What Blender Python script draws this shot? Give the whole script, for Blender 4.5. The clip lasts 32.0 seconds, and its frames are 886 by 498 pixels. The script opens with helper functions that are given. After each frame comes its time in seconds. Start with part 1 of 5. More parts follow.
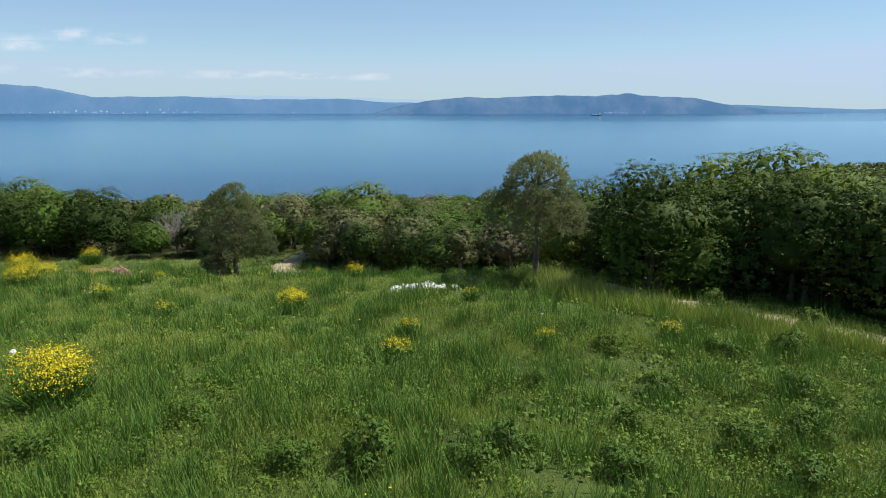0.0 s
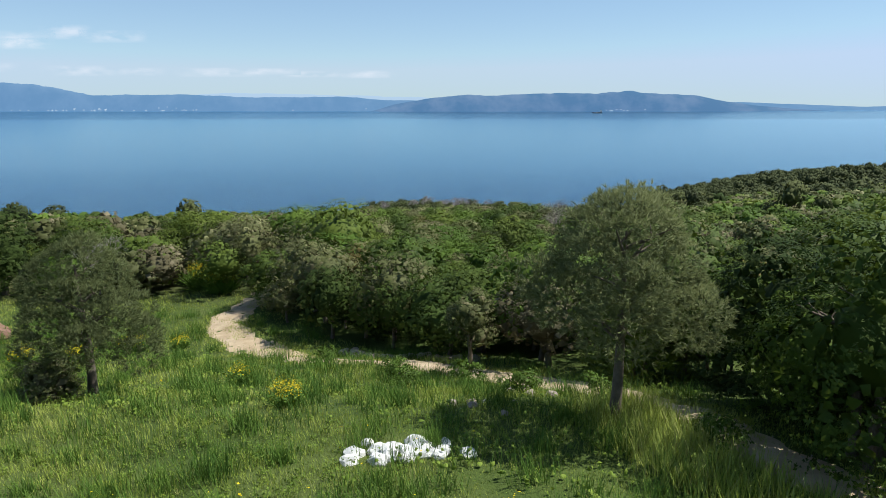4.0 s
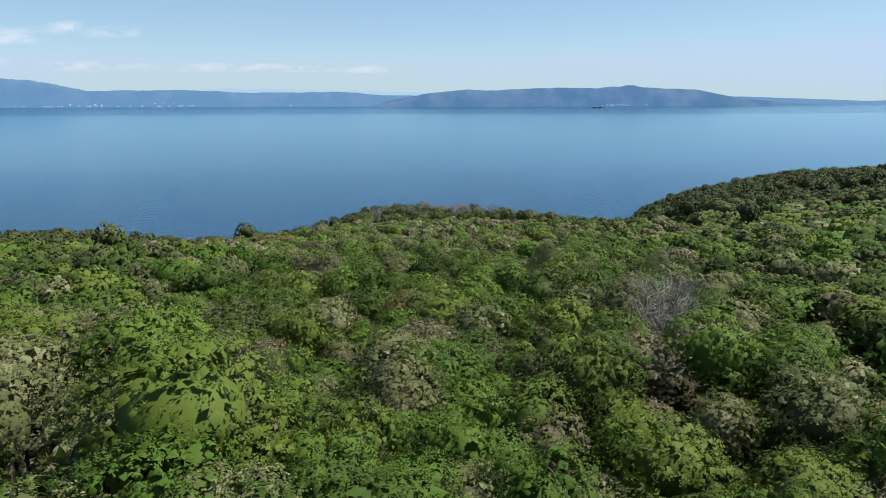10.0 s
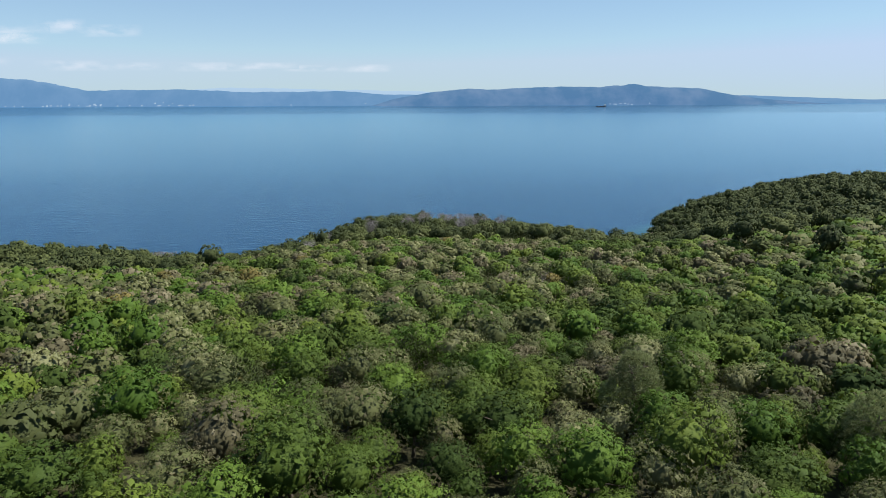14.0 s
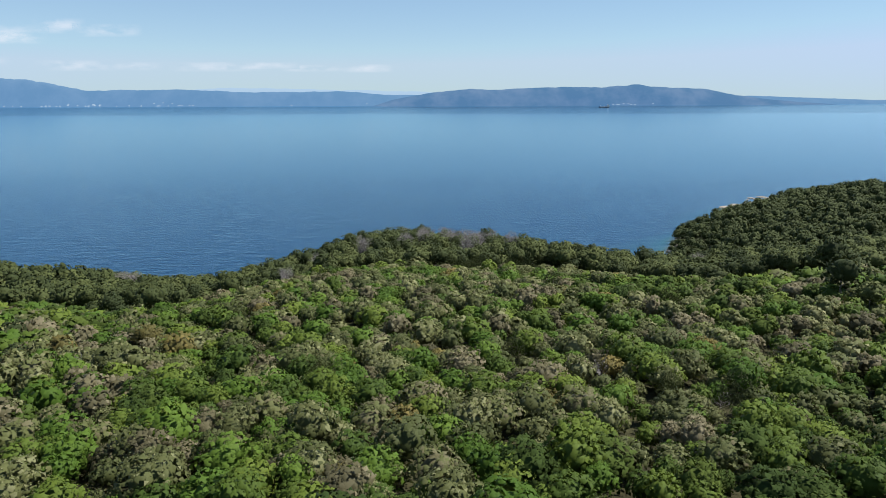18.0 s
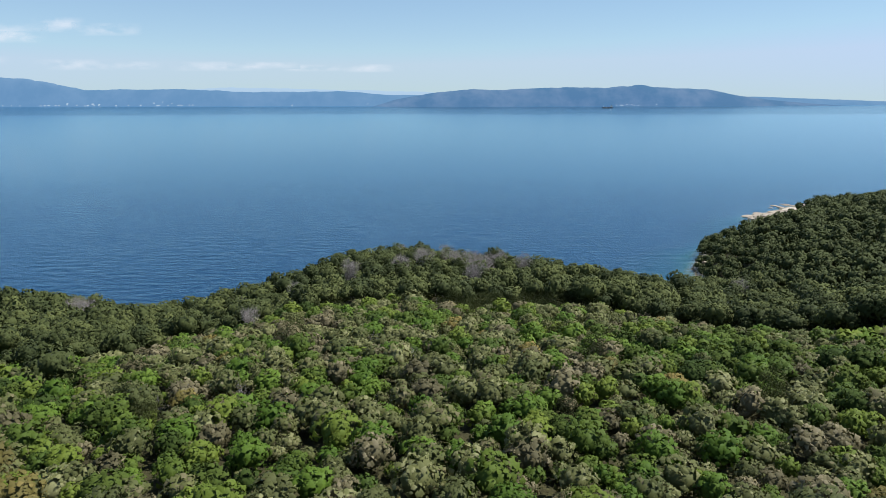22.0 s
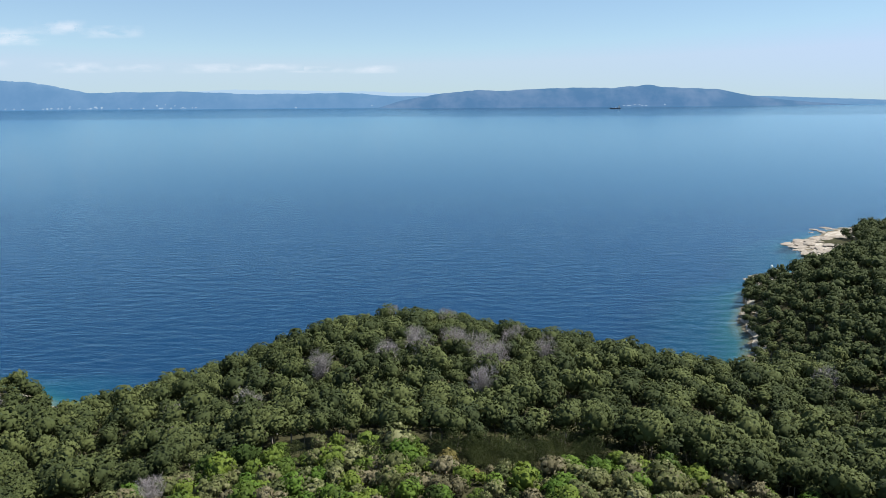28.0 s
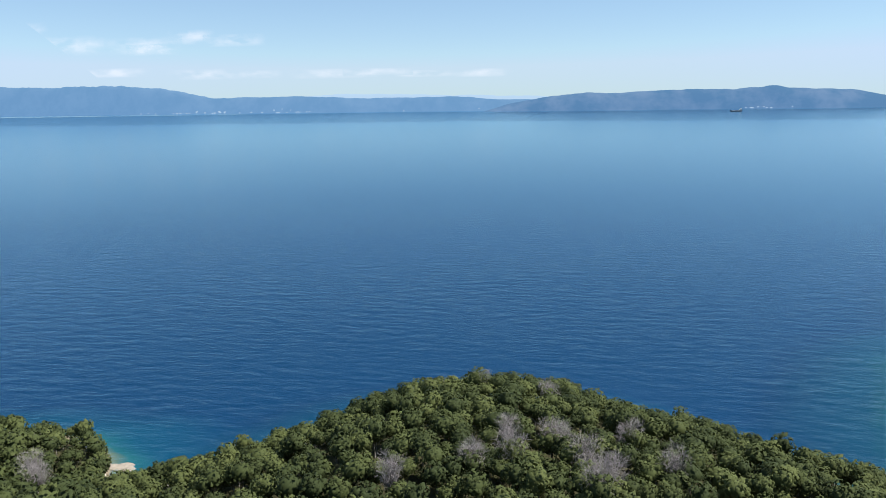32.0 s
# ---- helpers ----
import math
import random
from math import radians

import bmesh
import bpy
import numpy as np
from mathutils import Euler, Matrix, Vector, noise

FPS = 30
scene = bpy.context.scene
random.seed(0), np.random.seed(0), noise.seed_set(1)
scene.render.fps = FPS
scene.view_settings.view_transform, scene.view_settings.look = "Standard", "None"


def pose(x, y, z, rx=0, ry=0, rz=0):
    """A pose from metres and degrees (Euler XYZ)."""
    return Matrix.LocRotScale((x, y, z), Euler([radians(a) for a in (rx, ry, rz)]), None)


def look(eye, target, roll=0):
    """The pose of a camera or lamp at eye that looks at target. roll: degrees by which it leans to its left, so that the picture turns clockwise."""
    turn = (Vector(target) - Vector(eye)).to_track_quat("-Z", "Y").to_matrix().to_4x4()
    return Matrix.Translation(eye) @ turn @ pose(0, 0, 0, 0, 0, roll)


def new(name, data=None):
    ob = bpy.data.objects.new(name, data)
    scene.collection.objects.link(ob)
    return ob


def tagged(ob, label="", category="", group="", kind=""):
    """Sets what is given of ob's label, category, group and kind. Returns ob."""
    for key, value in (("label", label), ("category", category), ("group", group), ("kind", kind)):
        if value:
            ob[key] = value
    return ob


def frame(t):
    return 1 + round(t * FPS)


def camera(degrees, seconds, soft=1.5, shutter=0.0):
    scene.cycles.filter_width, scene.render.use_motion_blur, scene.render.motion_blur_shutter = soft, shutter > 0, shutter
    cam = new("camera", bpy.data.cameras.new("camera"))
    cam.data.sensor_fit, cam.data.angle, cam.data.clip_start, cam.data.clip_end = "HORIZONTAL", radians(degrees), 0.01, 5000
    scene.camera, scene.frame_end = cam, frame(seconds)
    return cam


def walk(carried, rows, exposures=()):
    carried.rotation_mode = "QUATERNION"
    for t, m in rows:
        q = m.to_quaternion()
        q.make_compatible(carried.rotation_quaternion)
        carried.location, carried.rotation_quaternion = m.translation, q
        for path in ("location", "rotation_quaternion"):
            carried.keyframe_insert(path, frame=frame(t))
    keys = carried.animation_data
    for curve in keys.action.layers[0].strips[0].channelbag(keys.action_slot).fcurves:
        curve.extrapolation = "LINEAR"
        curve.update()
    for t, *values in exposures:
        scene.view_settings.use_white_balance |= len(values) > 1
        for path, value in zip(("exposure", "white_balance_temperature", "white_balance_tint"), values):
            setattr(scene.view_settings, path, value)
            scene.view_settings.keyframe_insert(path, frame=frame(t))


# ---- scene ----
cam = camera(66.8, 32.0, soft=0.9)
METRES, EYE, TILT, LEAN, TURN = 250.0, 86.0, -12.5, 0.0, 0.0
ROWS = [
    (0.0, 0.0, 0.0, 0.0, 0.0, 0.0, -0.0),
    (0.5, -0.0001, 0.0085, 0.0017, 0.0, -0.03, 0.01),
    (1.0, -0.0002, 0.0182, 0.0036, 0.01, -0.05, 0.03),
    (1.5, -0.0002, 0.0275, 0.0054, 0.01, -0.07, 0.04),
    (2.0, -0.0002, 0.0378, 0.0074, 0.02, -0.07, 0.06),
    (2.5, -0.0002, 0.0475, 0.0093, 0.0, -0.12, 0.07),
    (4.5, -0.0001, 0.0859, 0.0173, 0.02, -0.18, 0.07),
    (5.0, -0.0002, 0.0959, 0.0193, -0.02, -0.18, 0.08),
    (5.5, -0.0002, 0.1055, 0.0214, -0.03, -0.23, 0.1),
    (6.0, -0.0003, 0.1163, 0.0236, -0.05, -0.31, 0.14),
    (6.5, -0.0003, 0.1268, 0.0257, -0.03, -0.38, 0.15),
    (7.0, -0.0003, 0.1387, 0.0283, -0.03, -0.41, 0.19),
    (7.5, -0.0002, 0.1504, 0.0306, -0.03, -0.42, 0.2),
    (8.0, -0.0002, 0.1638, 0.0334, -0.06, -0.46, 0.18),
    (8.5, -0.0001, 0.1766, 0.036, -0.06, -0.48, 0.16),
    (9.0, 0.0, 0.1906, 0.0389, -0.05, -0.5, 0.16),
    (9.5, 0.0002, 0.2037, 0.0415, -0.03, -0.53, 0.18),
    (10.0, 0.0002, 0.2183, 0.0445, -0.02, -0.58, 0.21),
    (10.5, 0.0002, 0.2323, 0.0474, 0.0, -0.62, 0.19),
    (11.0, 0.0002, 0.2486, 0.0506, -0.0, -0.64, 0.22),
    (11.5, 0.0002, 0.2643, 0.0538, 0.01, -0.63, 0.22),
    (12.0, -0.0, 0.2818, 0.0574, 0.03, -0.66, 0.19),
    (12.5, -0.0003, 0.2982, 0.0605, 0.05, -0.65, 0.21),
    (13.0, -0.0005, 0.316, 0.0641, 0.07, -0.63, 0.23),
    (13.5, -0.0004, 0.3327, 0.0675, 0.09, -0.63, 0.25),
    (14.0, -0.0006, 0.3511, 0.0712, 0.12, -0.64, 0.26),
    (14.5, -0.0007, 0.3682, 0.0746, 0.13, -0.62, 0.29),
    (15.0, -0.0009, 0.387, 0.0787, 0.15, -0.63, 0.28),
    (15.5, -0.0011, 0.4045, 0.0822, 0.16, -0.63, 0.27),
    (17.5, -0.0024, 0.4781, 0.0969, 0.21, -0.61, 0.22),
    (18.0, -0.0025, 0.4968, 0.1008, 0.23, -0.61, 0.21),
    (18.5, -0.0028, 0.5141, 0.1045, 0.24, -0.61, 0.2),
    (19.0, -0.0036, 0.5328, 0.1084, 0.24, -0.61, 0.17),
    (19.5, -0.0041, 0.5501, 0.112, 0.24, -0.6, 0.15),
    (20.0, -0.0043, 0.5686, 0.1161, 0.26, -0.6, 0.11),
    (20.5, -0.0044, 0.5854, 0.1196, 0.26, -0.57, 0.09),
    (21.0, -0.004, 0.6032, 0.1231, 0.29, -0.59, 0.1),
    (21.5, -0.0036, 0.6194, 0.1264, 0.31, -0.6, 0.11),
    (22.0, -0.0032, 0.6369, 0.1302, 0.34, -0.59, 0.12),
    (22.5, -0.0029, 0.6528, 0.1347, 0.36, -0.63, 0.15),
    (23.0, -0.0023, 0.6698, 0.1398, 0.41, -0.62, 0.19),
    (23.5, -0.002, 0.6856, 0.1454, 0.44, -0.64, 0.2),
    (24.0, -0.0013, 0.7027, 0.1516, 0.48, -0.65, 0.26),
    (24.5, -0.001, 0.7182, 0.1577, 0.5, -0.69, 0.29),
    (25.0, -0.0004, 0.7351, 0.1648, 0.56, -0.72, 0.32),
    (25.5, 0.0002, 0.7504, 0.1716, 0.59, -0.72, 0.36),
    (27.5, 0.002, 0.8148, 0.2024, 0.77, -0.67, 0.55),
    (28.0, 0.0029, 0.8313, 0.2103, 0.84, -0.62, 0.6),
    (28.5, 0.0032, 0.8463, 0.2181, 0.89, -0.63, 0.61),
    (29.0, 0.0041, 0.8626, 0.2263, 0.97, -0.62, 0.66),
    (29.5, 0.0043, 0.8775, 0.2343, 1.0, -0.63, 0.67),
    (30.0, 0.0051, 0.8939, 0.2422, 1.11, -0.59, 0.72),
    (30.5, 0.0049, 0.9092, 0.2485, 2.27, -0.54, 0.53),
    (31.0, 0.0043, 0.9258, 0.2558, 5.05, -0.54, 0.12),
    (31.5, 0.003, 0.9408, 0.2625, 7.35, -0.55, -0.2),
    (32.0, 0.0014, 0.9569, 0.2695, 9.66, -0.54, -0.54),
]
# the gimbal levels out a little as the flight climbs
def LEVEL(t):
    return float(np.interp(t, (0, 19, 23, 28, 32), (0, 0.02, 0.1, 0.35, 0.7)))


walk(cam, [(t, pose(0, 0, EYE, TILT, LEAN, TURN) @ pose(METRES * x, METRES * y, METRES * z, 90 + pitch, roll - LEVEL(t), yaw)) for t, x, y, z, yaw, pitch, roll in ROWS],
     exposures=[(0.0, 0.62, 6050, 8), (6.0, 0.70, 6050, 8), (14.0, 0.64, 6050, 8), (25.0, 0.66, 6050, 8), (32.0, 0.80, 6050, 8)])

# ---- world, sun, exposure ----
SUN_ELEVATION, SUN_AZIMUTH = 56.0, 82.0          # azimuth: degrees from straight ahead (+y) towards the right (+x)
world = bpy.data.worlds.new("world")
scene.world = world
world.use_nodes = True
wn = world.node_tree.nodes
sky = wn.new("ShaderNodeTexSky")
sky.sky_type = "NISHITA"
sky.sun_disc = False
sky.sun_elevation = radians(SUN_ELEVATION)
sky.sun_rotation = radians(SUN_AZIMUTH)
sky.altitude = 90
sky.air_density, sky.dust_density, sky.ozone_density = 0.85, 0.0, 2.0
wn["Background"].inputs["Strength"].default_value = 0.142
soft_sky = wn.new("ShaderNodeGamma")          # thin high haze evens out the sky
soft_sky.inputs["Gamma"].default_value = 0.62
tint = wn.new("ShaderNodeMix")
tint.data_type, tint.blend_type = "RGBA", "MULTIPLY"
tint.inputs[0].default_value = 1.0
tint.inputs[7].default_value = (0.85, 0.965, 1.05, 1)
world.node_tree.links.new(sky.outputs["Color"], soft_sky.inputs["Color"])
world.node_tree.links.new(soft_sky.outputs[0], tint.inputs[6])
pale = wn.new("ShaderNodeMix")                # haze keeps the horizon from yellowing
pale.data_type, pale.blend_type = "RGBA", "DARKEN"
pale.inputs[0].default_value = 1.0
pale.inputs[7].default_value = (2.5, 3.02, 4.0, 1)
world.node_tree.links.new(tint.outputs[2], pale.inputs[6])
world.node_tree.links.new(pale.outputs[2], wn["Background"].inputs["Color"])
sun = new("sun", bpy.data.lights.new("sun", "SUN"))
sun.data.energy, sun.data.angle, sun.data.color = 5.0, radians(0.53), (1.0, 0.96, 0.88)
_e, _a = radians(SUN_ELEVATION), radians(SUN_AZIMUTH)
SUN_WAY = Vector((math.sin(_a) * math.cos(_e), math.cos(_a) * math.cos(_e), math.sin(_e)))
sun.matrix_world = look(SUN_WAY * 500, (0, 0, 0))


# ---- material helpers ----
def material(name):
    m = bpy.data.materials.new(name)
    m.use_nodes = True
    return m, m.node_tree.nodes, m.node_tree.links


def ramp(nodes, links, fac, stops):
    r = nodes.new("ShaderNodeValToRGB")
    while len(r.color_ramp.elements) < len(stops):
        r.color_ramp.elements.new(0.5)
    for e, (p, c) in zip(r.color_ramp.elements, stops):
        e.position, e.color = p, (*c, 1)
    links.new(fac, r.inputs["Fac"])
    return r.outputs["Color"]


def noise_tex(nodes, links, scale, detail=3.0, rough=0.55, coords=None, stretch=None):
    n = nodes.new("ShaderNodeTexNoise")
    n.inputs["Scale"].default_value, n.inputs["Detail"].default_value, n.inputs["Roughness"].default_value = scale, detail, rough
    if coords is None:
        coords = nodes.new("ShaderNodeNewGeometry").outputs["Position"]
    if stretch:
        mp = nodes.new("ShaderNodeMapping")
        mp.inputs["Scale"].default_value = stretch
        links.new(coords, mp.inputs["Vector"])
        coords = mp.outputs["Vector"]
    links.new(coords, n.inputs["Vector"])
    return n.outputs["Fac"]


def mixed(nodes, links, fac, a, b, mode="MIX"):
    m = nodes.new("ShaderNodeMix")
    m.data_type, m.blend_type = "RGBA", mode
    for sock, v in ((m.inputs[0], fac), (m.inputs[6], a), (m.inputs[7], b)):
        if isinstance(v, (int, float)):
            sock.default_value = v
        elif isinstance(v, tuple):
            sock.default_value = (*v, 1)
        else:
            links.new(v, sock)
    return m.outputs[2]


def calc(nodes, links, op, a, b=0.5):
    m = nodes.new("ShaderNodeMath")
    m.operation = op
    for sock, v in ((m.inputs[0], a), (m.inputs[1], b)):
        if isinstance(v, (int, float)):
            sock.default_value = v
        else:
            links.new(v, sock)
    return m.outputs[0]


def bumped(nodes, links, height, strength, distance, target):
    b = nodes.new("ShaderNodeBump")
    b.inputs["Strength"].default_value, b.inputs["Distance"].default_value = strength, distance
    links.new(height, b.inputs["Height"])
    links.new(b.outputs["Normal"], target)


def leaf_material(name, low, mid, high, tip=None, tip_share=0.3, gloss=0.3, through_light=0.2, each=True):
    """Foliage: each plant has its own shade, each leaf clump varies, some clumps carry flowers or dead tips."""
    m, n, l = material(name)
    bsdf = n["Principled BSDF"]
    geo, info = n.new("ShaderNodeNewGeometry"), n.new("ShaderNodeObjectInfo")
    att = n.new("ShaderNodeAttribute")
    att.attribute_name = "plant"
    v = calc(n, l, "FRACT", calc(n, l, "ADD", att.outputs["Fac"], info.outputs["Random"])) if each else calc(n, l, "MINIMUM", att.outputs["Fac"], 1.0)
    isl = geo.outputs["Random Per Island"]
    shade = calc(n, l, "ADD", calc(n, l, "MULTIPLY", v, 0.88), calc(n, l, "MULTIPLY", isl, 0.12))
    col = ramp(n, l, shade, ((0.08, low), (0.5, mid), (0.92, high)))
    if tip:
        wob = calc(n, l, "FRACT", calc(n, l, "MULTIPLY", isl, 17.3))
        pick = calc(n, l, "LESS_THAN", wob, calc(n, l, "MULTIPLY", v, tip_share * 2))
        col = mixed(n, l, pick, col, tip)
    col = mixed(n, l, calc(n, l, "MULTIPLY", noise_tex(n, l, 0.9, 2.0), 0.35), col, low)
    fine = noise_tex(n, l, 8.0, 3.0, 0.6)
    col = mixed(n, l, calc(n, l, "MULTIPLY", fine, 0.6), col, low)
    l.new(col, bsdf.inputs["Base Color"])
    bsdf.inputs["Roughness"].default_value = 1 - gloss
    bsdf.inputs["Specular IOR Level"].default_value = 0.16
    tr = n.new("ShaderNodeBsdfTranslucent")
    l.new(mixed(n, l, 0.6, col, mid), tr.inputs["Color"])
    mx = n.new("ShaderNodeMixShader")
    mx.inputs[0].default_value = through_light
    l.new(bsdf.outputs[0], mx.inputs[1])
    l.new(tr.outputs[0], mx.inputs[2])
    l.new(mx.outputs[0], n["Material Output"].inputs["Surface"])
    return m


def plain_material(name, a, b, scale, rough=0.85, bump=0.4, distance=0.02, c=None, metallic=0.0):
    """A mineral or woody surface with two scales of variation and fine relief."""
    m, n, l = material(name)
    bsdf = n["Principled BSDF"]
    coarse, fine = noise_tex(n, l, scale, 5.0, 0.6), noise_tex(n, l, scale * 9, 3.0, 0.6)
    col = ramp(n, l, coarse, ((0.3, a), (0.7, b)))
    col = mixed(n, l, calc(n, l, "MULTIPLY", fine, 0.6), col, c or tuple(0.55 * x for x in a))
    l.new(col, bsdf.inputs["Base Color"])
    bsdf.inputs["Roughness"].default_value, bsdf.inputs["Metallic"].default_value = rough, metallic
    bumped(n, l, fine, bump, distance, bsdf.inputs["Normal"])
    return m


# ---- materials ----
GREEN = leaf_material("leaf_green", (0.044, 0.070, 0.010), (0.092, 0.126, 0.016), (0.162, 0.198, 0.026))
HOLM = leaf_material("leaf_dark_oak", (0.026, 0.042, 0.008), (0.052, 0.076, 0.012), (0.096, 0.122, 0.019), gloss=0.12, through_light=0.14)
BRIGHT = leaf_material("leaf_bright_green", (0.049, 0.088, 0.009), (0.081, 0.131, 0.015), (0.128, 0.182, 0.024))
OLIVE = leaf_material("leaf_olive", (0.061, 0.070, 0.022), (0.102, 0.110, 0.036), (0.154, 0.154, 0.053), (0.189, 0.155, 0.086), 0.14)
CREAM = leaf_material("leaf_cream_flowered", (0.068, 0.074, 0.024), (0.113, 0.117, 0.040), (0.166, 0.164, 0.060), (0.277, 0.265, 0.126), 0.2)
TAN = leaf_material("leaf_tan", (0.077, 0.068, 0.033), (0.122, 0.105, 0.052), (0.174, 0.148, 0.077), (0.252, 0.210, 0.126), 0.2)
RUST = leaf_material("leaf_rust", (0.090, 0.076, 0.022), (0.150, 0.122, 0.034), (0.22, 0.175, 0.048), (0.23, 0.17, 0.05), 0.3)
PINE = leaf_material("pine_needles", (0.032, 0.041, 0.013), (0.070, 0.081, 0.024), (0.122, 0.134, 0.041), gloss=0.2, through_light=0.12)
PINE_SHOOTS = leaf_material("young_pine_needles", (0.105, 0.122, 0.046), (0.170, 0.190, 0.074), (0.235, 0.252, 0.105), gloss=0.35, through_light=0.42)
YELLOW = leaf_material("broom_flowers", (0.62, 0.46, 0.012), (0.80, 0.62, 0.016), (0.88, 0.72, 0.03), gloss=0.2)
BROOM_GREEN = leaf_material("broom_stems", (0.060, 0.115, 0.016), (0.100, 0.175, 0.024), (0.155, 0.235, 0.036))
GRASS = leaf_material("grass_blades", (0.150, 0.200, 0.028), (0.275, 0.325, 0.050), (0.420, 0.455, 0.098), (0.38, 0.36, 0.14), 0.10, gloss=0.3, each=False)
WEED = leaf_material("weed_leaves", (0.062, 0.105, 0.012), (0.140, 0.200, 0.021), (0.237, 0.304, 0.040), gloss=0.35, each=False)
DEAD = plain_material("dead_twigs", (0.24, 0.205, 0.19), (0.36, 0.315, 0.30), 3.0, 0.9)
BARK = plain_material("bark", (0.10, 0.075, 0.05), (0.19, 0.15, 0.11), 4.0, 0.95, 0.8, 0.03)
GREY_BARK = plain_material("pale_bark", (0.20, 0.17, 0.14), (0.36, 0.32, 0.28), 4.0, 0.95, 0.8, 0.03)
LIMESTONE = plain_material("limestone", (0.23, 0.185, 0.145), (0.38, 0.325, 0.26), 0.9, 0.9, 0.9, 0.08, (0.20, 0.15, 0.10))
WHITE_STONE = plain_material("white_stone", (0.55, 0.53, 0.48), (0.72, 0.70, 0.66), 3.0, 0.85, 0.6, 0.02)
GRAVEL = plain_material("track_gravel", (0.29, 0.205, 0.115), (0.49, 0.38, 0.25), 1.1, 0.95, 0.8, 0.03, (0.20, 0.15, 0.075))
RED_EARTH = plain_material("red_earth", (0.16, 0.085, 0.055), (0.26, 0.15, 0.10), 2.0, 0.95, 0.8, 0.04)
HULL = plain_material("ship_hull", (0.05, 0.06, 0.08), (0.08, 0.09, 0.11), 0.2, 0.5, 0.1)
WHITE_PAINT = plain_material("white_paint", (0.72, 0.72, 0.70), (0.8, 0.8, 0.78), 0.3, 0.5, 0.1, 0.02, (0.6, 0.6, 0.58))


def ground_material():
    m, n, l = material("ground_cover")
    bsdf = n["Principled BSDF"]
    pos = n.new("ShaderNodeNewGeometry").outputs["Position"]
    sep = n.new("ShaderNodeSeparateXYZ")
    l.new(pos, sep.inputs[0])
    green = ramp(n, l, noise_tex(n, l, 0.22, 5.0, 0.65), ((0.3, (0.042, 0.062, 0.013)), (0.5, (0.070, 0.098, 0.019)), (0.7, (0.115, 0.135, 0.035))))
    fine = noise_tex(n, l, 5.0, 4.0, 0.7)
    green = mixed(n, l, calc(n, l, "MULTIPLY", fine, 0.7), green, (0.03, 0.045, 0.014))
    # litter brown, darkened so the gaps between crowns carry shade in their colour
    shaded_litter = ramp(n, l, noise_tex(n, l, 0.8, 4.0, 0.6), ((0.35, (0.032, 0.028, 0.014)), (0.65, (0.060, 0.056, 0.024))))
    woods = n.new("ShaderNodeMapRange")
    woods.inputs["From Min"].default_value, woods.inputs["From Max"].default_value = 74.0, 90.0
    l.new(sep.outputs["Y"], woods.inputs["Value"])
    green = mixed(n, l, woods.outputs["Result"], green, shaded_litter)
    rock = ramp(n, l, noise_tex(n, l, 0.35, 6.0, 0.7), ((0.35, (0.22, 0.17, 0.12)), (0.6, (0.48, 0.42, 0.34))))
    wet = ramp(n, l, noise_tex(n, l, 0.5, 4.0), ((0.35, (0.10, 0.08, 0.05)), (0.65, (0.20, 0.16, 0.11))))
    depth = calc(n, l, "MULTIPLY", sep.outputs["Z"], -1.0)
    bed = ramp(n, l, calc(n, l, "DIVIDE", depth, 16.0), ((0.0, (0.13, 0.13, 0.08)), (0.12, (0.012, 0.080, 0.085)), (0.35, (0.002, 0.044, 0.082)), (0.85, (0.0004, 0.025, 0.070))))
    edge = noise_tex(n, l, 0.25, 4.0)
    h = calc(n, l, "ADD", sep.outputs["Z"], calc(n, l, "MULTIPLY", calc(n, l, "SUBTRACT", edge, 0.5), 3.0))
    col = mixed(n, l, calc(n, l, "GREATER_THAN", h, 1.7), rock, green)
    col = mixed(n, l, calc(n, l, "LESS_THAN", sep.outputs["Z"], 0.35), col, wet)
    col = mixed(n, l, calc(n, l, "LESS_THAN", sep.outputs["Z"], -0.15), col, bed)
    l.new(col, bsdf.inputs["Base Color"])
    bsdf.inputs["Roughness"].default_value = 0.95
    bsdf.inputs["Specular IOR Level"].default_value = 0.1
    bumped(n, l, fine, 0.8, 0.15, bsdf.inputs["Normal"])
    return m


